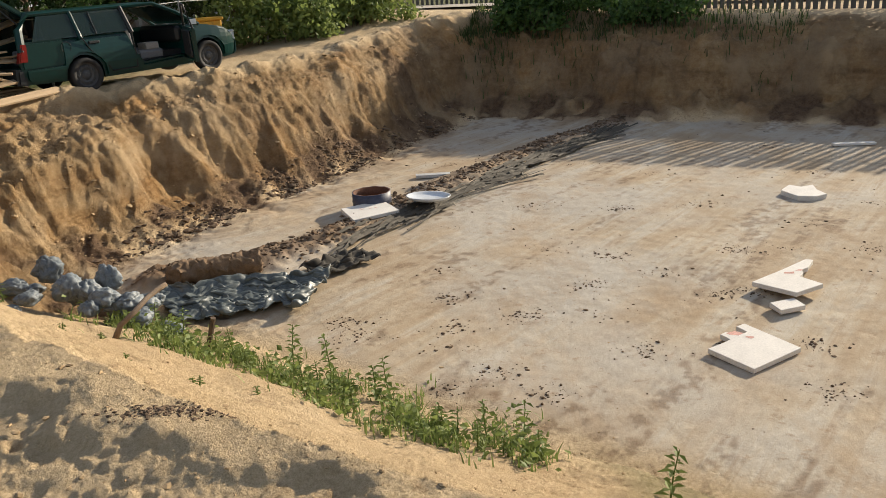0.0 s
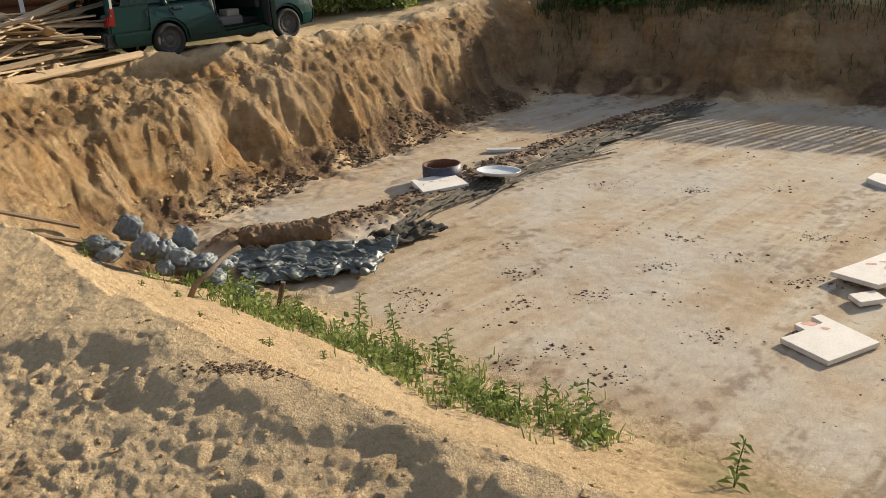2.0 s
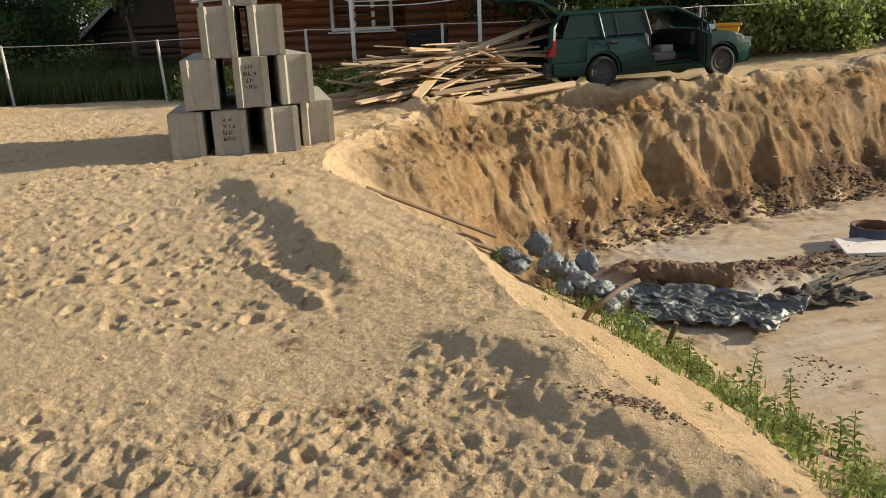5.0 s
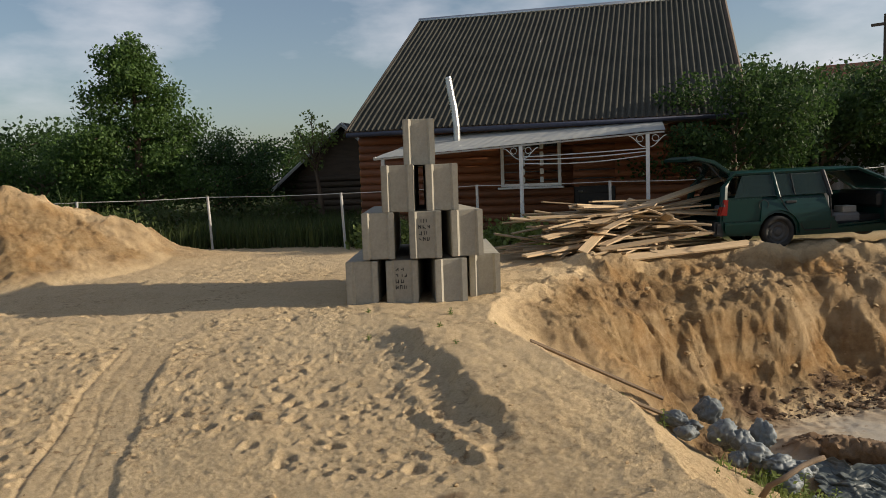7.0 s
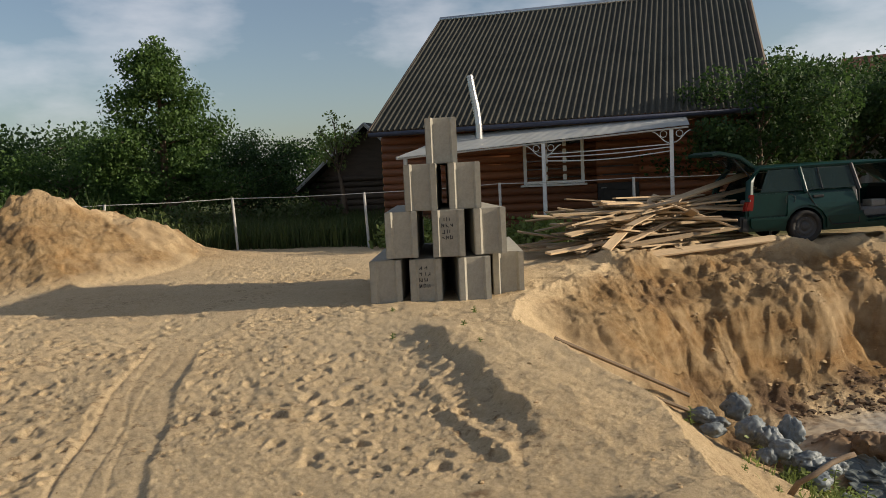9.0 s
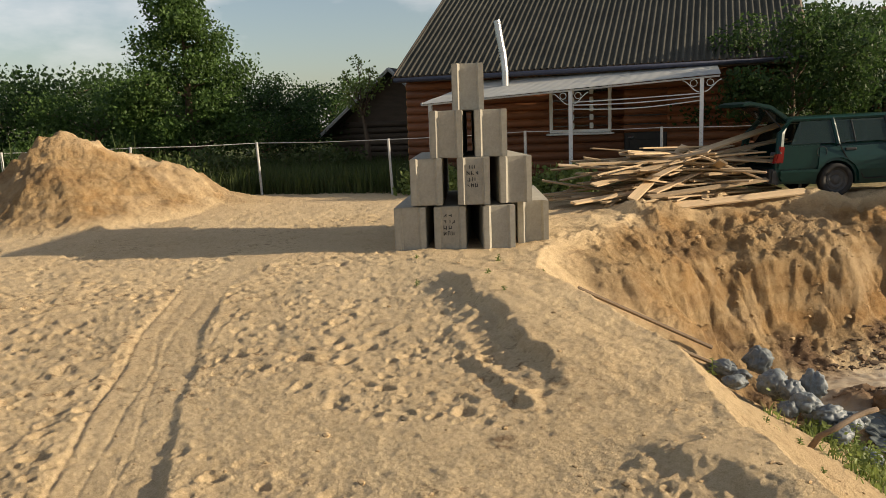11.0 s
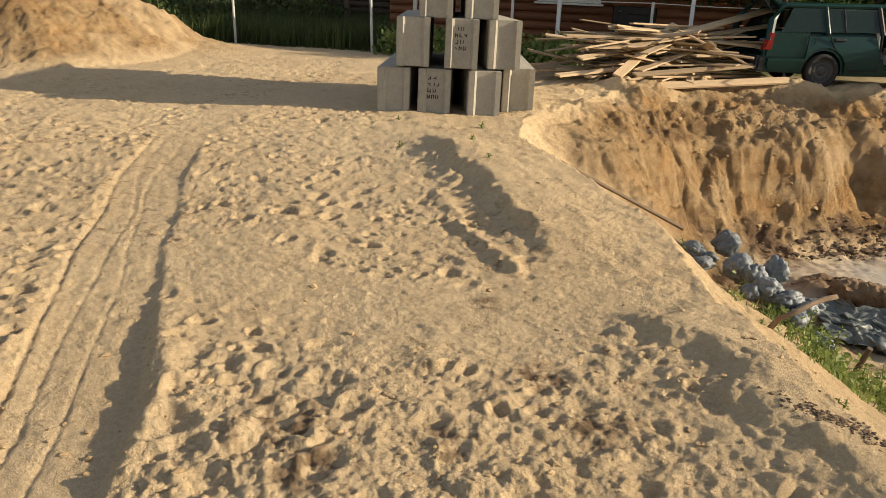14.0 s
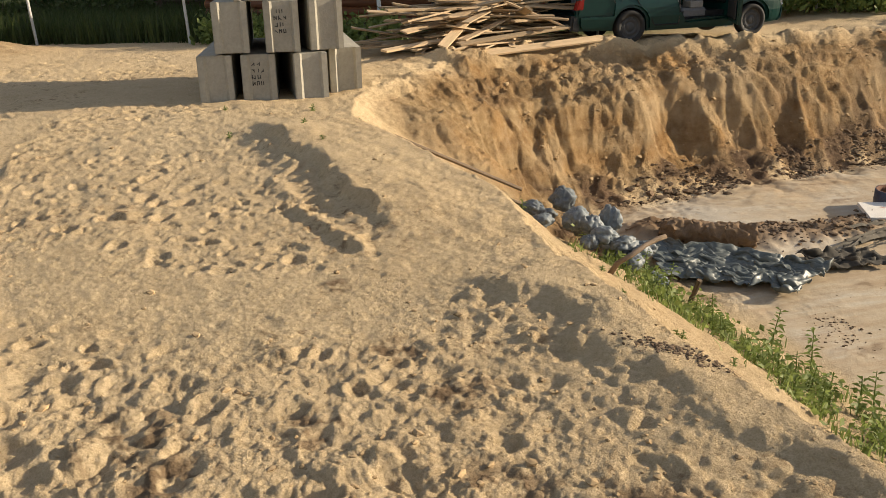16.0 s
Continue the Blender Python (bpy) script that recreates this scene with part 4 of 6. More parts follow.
# rear quarter panels either side of the load bay, and its floor
for sgn in (-1, 1):
    y0, y1 = (0.66, 0.80) if sgn > 0 else (-0.80, -0.66)
    bm = extrude_side([(-0.84, 0.5), (-0.3, 0.5), (-0.3, 0.95), (-0.78, 0.95), (-0.83, 0.75)], y0, y1, 0.03)
    part("quarter_panel", bm, PAINT, body)
    bm = extrude_side([(-0.86, 0.64), (-0.76, 0.64), (-0.74, 0.92), (-0.80, 0.93)], sgn * 0.70, sgn * 0.825, 0.015)
    part("tail_light", bm, TAIL_RED, car, "red tail light cluster")
    bm = bmesh.new()
    pts = [(-0.80, 0.80), (-0.76, 1.15), (-0.62, 1.40)]
    tube(bm, [(x, sgn * (0.79 - (z - 0.8) * 0.25), z) for x, z in pts], 0.045, 6)
    part("rear_pillar", bm, PAINT, body)
bm = extrude_side([(-0.92, 0.28), (-0.80, 0.25), (-0.80, 0.52), (-0.90, 0.54)], -0.80, 0.80, 0.03)
part("rear_bumper", bm, TRIM, car)
bm = extrude_side([(3.44, 0.24), (3.56, 0.30), (3.58, 0.50), (3.50, 0.54)], -0.70, 0.70, 0.03)
part("front_bumper", bm, PAINT, car)
for sgn in (-1, 1):
    bm = bmesh.new()
    box(bm, (3.34, sgn * 0.40, 0.56), (3.50, sgn * 0.69, 0.69), bevel=0.03)
    part("headlight", bm, LENS, car, "clear glass headlight")
# roof and pillars
bm = bmesh.new()
for j, (z, hw, x0, x1) in enumerate(((1.36, 0.62, -0.66, 1.66), (1.405, 0.58, -0.62, 1.60), (1.42, 0.42, -0.55, 1.48))):
    ring = []
    for t in range(20):
        a = t * math.tau / 20
        cx, cy = math.cos(a), math.sin(a)
        q = 0.25
        ring.append(bm.verts.new(((x0 + x1) / 2 + (x1 - x0) / 2 * math.copysign(abs(cx) ** q, cx), hw * math.copysign(abs(cy) ** q, cy), z)))
    if j == 0:
        bm.faces.new(ring[::-1])
    else:
        for t in range(20):
            bm.faces.new((prev[t], prev[(t + 1) % 20], ring[(t + 1) % 20], ring[t]))
    prev = ring
bm.faces.new(prev)
part("roof", bm, PAINT, car)
BELT = 0.93


def cabin_y(z):
    return 0.775 - (z - BELT) * 0.36


for sgn in (-1, 1):
    for pts, r in (([(2.45, BELT - 0.02), (2.05, 1.18), (1.62, 1.375)], 0.035), ([(1.00, BELT - 0.02), (0.94, 1.37)], 0.045), ([(0.02, BELT - 0.02), (-0.02, 1.37)], 0.04), ([(-0.62, 1.375), (1.62, 1.375)], 0.035)):
        bm = bmesh.new()
        tube(bm, [(x, sgn * cabin_y(z), z) for x, z in pts], r, 6)
        part("pillar", bm, PAINT if r < 0.044 else TRIM, body)
    for name, quad in (("rear_quarter_window", ((-0.66, 0.95), (-0.02, 0.95), (-0.05, 1.34), (-0.52, 1.34))), ("rear_door_window", ((0.06, 0.95), (0.95, 0.95), (0.90, 1.34), (0.02, 1.34)))):
        bm = bmesh.new()
        vs = [bm.verts.new((x, sgn * (cabin_y(z) + 0.012), z)) for x, z in quad]
        f = bm.faces.new(vs)
        for v in bmesh.ops.extrude_face_region(bm, geom=[f])["geom"]:
            if isinstance(v, bmesh.types.BMVert):
                v.co.y -= sgn * 0.008
        part(name, bm, CAR_GLASS, car, "tinted side window")
    bm = bmesh.new()
    tube(bm, [(0.33, sgn * (cabin_y(0.95) + 0.018), 0.95), (0.31, sgn * (cabin_y(1.34) + 0.018), 1.34)], 0.012, 4)
    part("window_divider", bm, TRIM, car)
    # rear door seams, handle and rubbing strip
    bm = bmesh.new()
    edge = [(0.98, BELT), (1.0, 0.55), (0.98, 0.30), (0.48, 0.30), (0.36, 0.52), (0.16, 0.68), (0.02, BELT)]
    for (ax, az), (bx_, bz_) in zip(edge, edge[1:]):
        tube(bm, [(ax, sgn * 0.815, az), (bx_, sgn * 0.815, bz_)], 0.012, 4)
    part("door_seam", bm, TRIM, car)
    bm = bmesh.new()
    box(bm, (0.14, sgn * 0.80 - 0.02, 0.80), (0.34, sgn * 0.80 + 0.03, 0.85), bevel=0.012)
    part("door_handle", bm, TRIM, car)
# fuel flap
bm = bmesh.new()
for k in range(12):
    a, b = k * math.tau / 12, (k + 1) * math.tau / 12
    tube(bm, [(-0.28 + 0.09 * math.cos(a), -0.808, 0.80 + 0.09 * math.sin(a)), (-0.28 + 0.09 * math.cos(b), -0.808, 0.80 + 0.09 * math.sin(b))], 0.006, 4)
part("fuel_flap", bm, TRIM, car)
bm = bmesh.new()
vs = [bm.verts.new(p) for p in ((2.44, -0.70, 0.95), (2.44, 0.70, 0.95), (1.64, 0.56, 1.36), (1.64, -0.56, 1.36))]
f = bm.faces.new(vs)
for v in bmesh.ops.extrude_face_region(bm, geom=[f])["geom"]:
    if isinstance(v, bmesh.types.BMVert):
        v.co += Vector((-0.006, 0, -0.006))
part("windscreen", bm, CAR_GLASS, car)
# closed far front door, open near front door
front_door = [(1.02, 0.34), (2.10, 0.34), (2.16, 0.92), (1.0, 0.92)]
part("front_door", extrude_side(front_door, 0.74, 0.81, 0.02), PAINT, car)
open_door = part("open_front_door", extrude_side([(0, 0.30), (-1.06, 0.30), (-1.12, 0.90), (0, 0.92)], -0.04, 0.04, 0.02), PAINT, car, "open front passenger door")
open_door.matrix_basis = pose(2.10, -0.80, 0, 0, 0, 64)
bm = bmesh.new()
tube(bm, [(0, 0, 0.9), (-0.42, 0.05, 1.18), (-0.80, 0.10, 1.34), (-1.08, 0.10, 1.32), (-1.12, 0, 0.9)], 0.022, 6)
part("window_frame", bm, TRIM, open_door)
bm = bmesh.new()
box(bm, (-1.0, 0.04, 0.38), (-0.1, 0.075, 0.86), bevel=0.015)
part("door_lining", bm, TRIM, open_door)
bm = bmesh.new()
box(bm, (-0.30, -0.22, 0.92), (-0.16, -0.05, 1.05), bevel=0.03)
part("wing_mirror", bm, PAINT, open_door)
bm = bmesh.new()
box(bm, (-0.315, -0.20, 0.935), (-0.302, -0.065, 1.035), bevel=0.004)
part("mirror_glass", bm, LENS, open_door)
# tailgate raised on its hinges
gate = part("tailgate", extrude_side([(0, 0), (-0.34, 0.25), (-0.72, 0.34), (-0.86, 0.30), (-0.84, 0.25), (-0.70, 0.27), (-0.36, 0.18), (-0.03, -0.06)], -0.60, 0.60, 0.015), PAINT, car, "raised green tailgate")
gate.matrix_basis = pose(-0.62, 0, 1.40)
bm = extrude_side([(-0.06, -0.02), (-0.35, 0.19), (-0.62, 0.265), (-0.62, 0.25), (-0.35, 0.175), (-0.05, -0.035)], -0.52, 0.52, 0)
for v in bm.verts:
    v.co.z -= 0.02
part("rear_window", bm, CAR_GLASS, gate)
bm = bmesh.new()
for sgn in (-1, 1):
    tube(bm, [(-0.08, sgn * 0.58, -0.25), (-0.45, sgn * 0.55, 0.18)], 0.012, 5)
part("gas_strut", bm, TRIM, gate)
# cabin and load bay
for sy in (-0.38, 0.38):
    bm = bmesh.new()
    box(bm, (1.15, sy - 0.25, 0.36), (1.70, sy + 0.25, 0.56), bevel=0.05)
    box(bm, (1.02, sy - 0.24, 0.5), (1.18, sy + 0.24, 1.12), pose(0, 0, 0, 0, -6, 0), bevel=0.05)
    part("front_seat", bm, SEAT, car)
bm = bmesh.new()
box(bm, (0.10, -0.6, 0.7), (0.26, 0.6, 1.15), bevel=0.05)
part("rear_seat", bm, SEAT, car)
bm = bmesh.new()
box(bm, (2.0, -0.66, 0.62), (2.3, 0.66, 0.92), bevel=0.05)
part("dashboard", bm, TRIM, car)
bm = bmesh.new()
box(bm, (1.35, -0.60, 0.56), (1.62, -0.3, 0.68), bevel=0.01)
part("carton", bm, BOX_CARD, car, "pale carton on the front seat")
bm = bmesh.new()
box(bm, (-0.70, -0.35, 0.56), (-0.5, -0.05, 0.80), bevel=0.02)
part("load", bm, SEAT, car)


def wheel(x, y):
    w = smooth(part("wheel", bmesh.new(), RUBBER, car))
    bm = bmesh.new()
    prof = [(0.205, -0.08), (0.255, -0.095), (0.292, -0.085), (0.30, -0.05), (0.30, 0.05), (0.292, 0.085), (0.255, 0.095), (0.205, 0.08)]
    rings = [[bm.verts.new((r * math.cos(k * math.tau / 28), o, r * math.sin(k * math.tau / 28))) for k in range(28)] for r, o in prof]
    for u, v in zip(rings, rings[1:] + rings[:1]):
        for k in range(28):
            bm.faces.new((u[k], u[(k + 1) % 28], v[(k + 1) % 28], v[k]))
    smooth(part("tyre", bm, RUBBER, w))
    bm = bmesh.new()
    prof = [(0.215, -0.075), (0.20, -0.06), (0.175, -0.045), (0.13, -0.055), (0.09, -0.04), (0.05, -0.06), (0.0, -0.065)]
    rings = [[bm.verts.new((max(r, 0.004) * math.cos(k * math.tau / 24), o, max(r, 0.004) * math.sin(k * math.tau / 24))) for k in range(24)] for r, o in prof]
    for u, v in zip(rings, rings[1:]):
        for k in range(24):
            bm.faces.new((u[k], u[(k + 1) % 24], v[(k + 1) % 24], v[k]))
    for k in range(12):
        a = k * math.tau / 12
        box(bm, (-0.012, -0.062, -0.02), (0.012, -0.05, 0.02), pose(0.155 * math.cos(a), 0, 0.155 * math.sin(a), 0, -math.degrees(a), 0))
    part("rim", bm, RIM_STEEL, w)
    w.matrix_basis = pose(x, y, 0.29, 0, 0, 0 if y < 0 else 180)


for wx in (0.0, 2.58):
    for wy in (-0.72, 0.72):
        wheel(wx, wy)
bm = bmesh.new()
box(bm, (-0.35, -0.62, 0.22), (2.95, 0.62, 0.5))
part("underbody", bm, TRIM, car)

# longer behind the rear axle, shorter before the front one
for ob in [o for o in car.children_recursive if o.type == "MESH" and o.parent in (car, body) and o.name.split(".")[0] not in ("wheel", "tailgate", "open_front_door")]:
    for v in ob.data.vertices:
        x = v.co.x
        v.co.x = -0.37 + (x + 0.37) * 1.55 if x < -0.37 else (2.96 + (x - 2.96) * 0.62 if x > 2.96 else x)
gate.matrix_basis = pose(-0.75, 0, 1.40)

# ---- pile of planks ----
pile = empty("plank_pile", "heap of loose rough-sawn planks beside the car", "plank pile", pose(-8.3, 12.9, 0, 0, 0, 62))
rnd = random.Random(12)
for k in range(150):
    L = rnd.choice((1.2, 1.6, 2.2, 2.8, 3.4)) * rnd.uniform(0.8, 1.1)
    w, t = rnd.uniform(0.09, 0.16), rnd.uniform(0.022, 0.032)
    u, v = rnd.gauss(0, 0.34), rnd.gauss(0, 0.30)
    u, v = max(-0.8, min(0.8, u)), max(-0.7, min(0.7, v))
    px_, py_ = 1.6 * u * (1.6 - L / 3.6) / 0.9, v * 1.15
    crown = 1.02 * max(0, 1 - (abs(px_ - 0.25) / 2.3) ** 1.4) * max(0, 1 - (py_ / 1.15) ** 2)
    pz = 0.05 + crown * rnd.uniform(0.05, 1.0)
    turn = rnd.choice((rnd.gauss(0, 16), rnd.gauss(0, 30), rnd.gauss(25, 14)))
    bm = bmesh.new()
    box(bm, (-L / 2, -w / 2, -t / 2), (L / 2, w / 2, t / 2), bevel=0.003)
    pl = part("plank", bm, PLANK, pile)
    tilt = rnd.gauss(0, 5) if pz > 0.25 else rnd.gauss(0, 1.2)
    pl.matrix_basis = pose(px_, py_, pz, rnd.gauss(0, 9), tilt, turn)
for L, w, x, y, z, rx, ry, rz in ((3.6, 0.17, 0.75, -0.25, 0.98, 14, -11.5, 14), (2.6, 0.16, -0.45, -0.55, 0.62, 20, -17, 40), (3.0, 0.15, 0.9, -0.2, 0.86, 10, -8, 4), (1.7, 0.08, 0.85, -0.75, 0.62, 10, 22, -12),
                                  (2.7, 0.18, 0.75, -1.2, 0.13, 25, -2, 4), (2.3, 0.14, -0.8, -0.35, 0.78, 5, 1, 2), (2.9, 0.14, -1.0, -0.75, 0.30, 8, -3, 18), (1.1, 0.15, 0.55, -0.7, 0.66, 30, 12, 70), (3.0, 0.13, 0.4, -1.05, 0.34, 15, -3, 10)):
    bm = bmesh.new()
    box(bm, (-L / 2, -w / 2, -0.018), (L / 2, w / 2, 0.018), bevel=0.003)
    part("plank", bm, PLANK, pile).matrix_basis = pose(x, y, z, rx, ry, rz)
# ---- things in the pit ----
def slab(outline, thick, name, label, category, mat, z, tilt=0.0, group=""):
    """A flat board with its own broken outline."""
    cx, cy = sum(p[0] for p in outline) / len(outline), sum(p[1] for p in outline) / len(outline)
    bm = bmesh.new()
    f = bm.faces.new([bm.verts.new((x - cx, y - cy, 0)) for x, y in outline])
    f.normal_update()
    if f.normal.z > 0:
        f.normal_flip()
    for v in bmesh.ops.extrude_face_region(bm, geom=[f])["geom"]:
        if isinstance(v, bmesh.types.BMVert):
            v.co.z += thick
    bmesh.ops.recalc_face_normals(bm, faces=bm.faces)
    bmesh.ops.bevel(bm, geom=bm.edges[:], offset=0.004, segments=1, affect="EDGES")
    ob = part(name, bm, mat)
    ob.matrix_basis = pose(cx, cy, z + floor_z(cx) - FLOOR, tilt, tilt * 0.6 + 1.7, 0)
    return tagged(ob, label, category, group)


G_FOAM = "scattered foam boards"
zf = FLOOR + 0.005
b1 = slab([(2.62, 7.31), (2.91, 6.86), (3.53, 7.26), (3.19, 7.86), (3.08, 7.80), (3.14, 7.66), (3.02, 7.58), (2.93, 7.68), (2.85, 7.62), (2.91, 7.50), (2.83, 7.44)], 0.055, "foam_board", "pale foam board with a broken notched corner", "foam board", FOAM, zf, 0.8, G_FOAM)
b2 = slab([(3.68, 8.94), (4.02, 8.50), (4.43, 8.73), (4.29, 9.03), (4.39, 9.16), (4.41, 9.26), (4.52, 9.33), (4.71, 9.60), (4.63, 9.65), (4.18, 9.30)], 0.055, "foam_board", "pale foam board broken to a long point", "foam board", FOAM, zf + 0.045, -2.0, G_FOAM)
b3 = slab([(3.67, 8.39), (3.71, 8.17), (4.03, 8.28), (3.99, 8.50)], 0.055, "foam_board", "small offcut of pale foam board", "foam board", FOAM, zf, 0.5, G_FOAM)
b4 = slab([(5.71, 13.00), (5.83, 12.64), (6.11, 12.58), (6.34, 12.70), (6.30, 12.97), (6.37, 13.28), (6.12, 13.17), (5.98, 13.32)], 0.08, "foam_board", "ragged foam board lying in the shade", "foam board", FOAM, zf, 1.0, G_FOAM)
b5 = slab([(-1.56, 12.67), (-1.30, 12.07), (-0.61, 12.55), (-0.92, 13.12)], 0.055, "foam_board", "whole foam board with a red printed mark", "foam board", FOAM, zf + 0.10, 2.0, G_FOAM)
for board, spots in ((b1, ((0.0, 0.12, 0.10), (0.12, 0.02, 0.05))), (b2, ((-0.1, 0.02, 0.09), (0.05, 0.1, 0.05))), (b5, ((-0.12, 0.02, 0.05), (0.02, 0.06, 0.03), (0.10, 0.09, 0.03)))):
    rnd = random.Random(len(board.name))
    bm = bmesh.new()
    for x, y, r in spots:
        bm.faces.new([bm.verts.new((x + r * rnd.uniform(0.5, 1.3) * math.cos(k * math.tau / 9), y + 0.5 * r * rnd.uniform(0.5, 1.3) * math.sin(k * math.tau / 9), 0.0565)) for k in range(9)])
    part("red_mark", bm, FOAM_STAIN, board, "faded red print")
slab([(8.31, 16.56), (9.20, 16.56), (9.21, 16.71), (8.32, 16.71)], 0.05, "pale_board", "pale board lying on the pit base", "board", FOAM, zf, 0.3)
slab([(-0.39, 15.20), (0.28, 15.26), (0.26, 15.42), (-0.40, 15.36)], 0.06, "grey_board", "short grey board lying on the pit base", "board", STEEL_POST, zf, 0.3)

# cut-down drum
drum = empty("cut_drum", "short rusty ring cut from a blue drum", "drum", pose(-1.09, 13.21, FLOOR))
for name, r0, r1, mat in (("shell", 0.315, 0.325, DRUM_BLUE), ("lining", 0.300, 0.314, RUST)):
    bm = bmesh.new()
    prof = [(r0, 0.0), (r1, 0.0), (r1, 0.08), (r1 + 0.008, 0.10), (r1, 0.12), (r1, 0.25), (r0, 0.25)]
    rings = [[bm.verts.new((r * math.cos(k * math.tau / 36), r * math.sin(k * math.tau / 36), z + 0.004 * math.sin(k * 1.7))) for k in range(36)] for r, z in prof]
    for u, v in zip(rings, rings[1:] + rings[:1]):
        for k in range(36):
            bm.faces.new((u[k], u[(k + 1) % 36], v[(k + 1) % 36], v[k]))
    smooth(part(name, bm, mat, drum))
bm = bmesh.new()
prof = [(0.0, 0.006), (0.25, 0.0), (0.33, 0.025), (0.355, 0.055), (0.37, 0.06), (0.37, 0.05), (0.34, 0.01), (0.26, -0.015)]
rings = [[bm.verts.new((max(r, 0.003) * math.cos(k * math.tau / 40), max(r, 0.003) * math.sin(k * math.tau / 40), z + 0.02)) for k in range(40)] for r, z in prof]
for u, v in zip(rings, rings[1:]):
    for k in range(40):
        bm.faces.new((u[k], u[(k + 1) % 40], v[(k + 1) % 40], v[k]))
ob = smooth(part("drum_lid", bm, ENAMEL))
ob.matrix_basis = pose(-0.14, 13.02, floor_z(0.0) + 0.17, -4, 3, 0)
tagged(ob, "round pale drum lid with a raised rim", "drum lid")


# sacks
def sack(x, y, z, rx, ry, rz, turn, seed, tied):
    bm = bmesh.new()
    bmesh.ops.create_icosphere(bm, subdivisions=4, radius=0.9)
    for v in bm.verts:
        p = v.co.copy()
        n1 = noise.noise(p * 1.4 + Vector((seed * 7.1, 0, 0)))
        n2 = noise.noise(Vector((p.x * 3.2, p.y * 3.2, p.z * 1.2)) + Vector((0, seed * 3.3, 0)))
        n3 = noise.noise(p * 7 + Vector((0, 0, seed * 5.7)))
        n4 = noise.noise(p * 14 + Vector((seed, 2, 0)))
        k = 1 + 0.25 * n1 - 0.36 * abs(n2) - 0.24 * abs(n3) - 0.08 * abs(n4)
        co = Vector((p.x * rx, p.y * ry, p.z * rz)) * k
        if tied and p.z > 0.35:
            q = (p.z - 0.35) / 0.65
            a = math.atan2(p.y, p.x)
            co.x *= 1 - 0.25 * q + 0.28 * q * math.sin(a * 5 + seed)
            co.y *= 1 - 0.25 * q + 0.28 * q * math.cos(a * 4 + seed)
            co.z += rz * 0.12 * q * (1 + 1.2 * math.sin(a * 5 + seed))
        if co.z < -rz * 0.7:
            co.z = -rz * 0.7 + 0.1 * (co.z + rz * 0.7)
        v.co = co
    ob = smooth(part("plastic_sack", bm, BAG))
    ob.matrix_basis = pose(x, y, z, 0, 0, turn)
    return tagged(ob, "filled grey plastic sack, creased and dusty", "sack", "heap of sacks")


for k, (x, y, z, rx, ry, rz, tied) in enumerate(((-4.46, 8.07, -1.22, 0.24, 0.19, 0.15, 0), (-4.20, 8.35, -1.16, 0.23, 0.20, 0.24, 1), (-4.06, 7.58, -1.18, 0.20, 0.16, 0.13, 0), (-3.82, 7.92, -1.22, 0.29, 0.23, 0.23, 0), (-3.68, 8.59, -1.38, 0.23, 0.19, 0.27, 1),
                                             (-3.43, 7.82, -1.32, 0.22, 0.19, 0.18, 0), (-3.21, 7.89, -1.40, 0.25, 0.17, 0.16, 0), (-3.00, 7.63, -1.48, 0.25, 0.17, 0.14, 0), (-2.82, 7.85, -1.72, 0.30, 0.15, 0.09, 0), (-3.12, 8.22, -1.54, 0.22, 0.18, 0.17, 0), (-3.90, 8.36, -1.45, 0.25, 0.22, 0.2, 0), (-3.48, 8.26, -1.60, 0.25, 0.22, 0.2, 0))):
    rx, ry, rz = rx * 0.84, ry * 0.84, rz * 0.74
    sack(x, y, z, rx, ry, rz, 40 * k, k + 1, tied)
    if k < 8:
        a = k * 2.1
        sack(x + 0.2 * math.cos(a), y + 0.2 * math.sin(a), z - 0.05, rx * 0.7, ry * 0.75, rz * 0.75, 70 * k, k + 30, k % 2)


def sheet(x0, x1, y0, y1, n, fn, name, mat, label, category, thick=0.006):
    bm = bmesh.new()
    g = [[None] * (n + 1) for _ in range(n + 1)]
    for i in range(n + 1):
        for j in range(n + 1):
            g[i][j] = bm.verts.new(fn(i / n, j / n))
    for i in range(n):
        for j in range(n):
            bm.faces.new((g[i][j], g[i + 1][j], g[i + 1][j + 1], g[i][j + 1]))
    ob = smooth(part(name, bm, mat))
    m = ob.modifiers.new("thickness", "SOLIDIFY")
    m.thickness = thick
    return tagged(ob, label, category)


def tarp_point(u, v):
    # lies from the sacks to a bunched end, along the low ridge
    a = Vector((-3.51, 9.44, 0)).lerp(Vector((-1.38, 9.81, 0)), u)
    b = Vector((-2.94, 8.55, 0)).lerp(Vector((-1.60, 8.84, 0)), u)
    p = a.lerp(b, v)
    sag = 0.22 * math.sin(u * math.pi) * (1 - 0.3 * v)
    p.y += sag * v * 0.6
    r = noise.noise(Vector((u * 6, v * 3.2, 1.3)))
    r2 = noise.noise(Vector((u * 3 + v * 5, v * 9 - u * 4, 4.1)))
    p.x += 0.10 * r + 0.05 * r2
    p.y += 0.10 * r2 + 0.16 * noise.noise(Vector((u * 7, 0, v)))
    r3 = noise.noise(Vector((u * 16 + v * 4, v * 15 - u * 9, 2.7)))
    r4 = noise.noise(Vector((u * 38, v * 30, 6.2)))
    p.x += 0.03 * r3
    h = 0.03 + 0.09 * abs(r) ** 0.8 + 0.06 * abs(r2) + 0.05 * abs(r3) + 0.02 * r4 + 0.14 * max(0, u - 0.75) * 4 * abs(noise.noise(Vector((u * 15, v * 7, 9)))) + 0.10 * math.exp(-v * 6)
    return Vector((p.x, p.y, floor_z(p.x) + h))


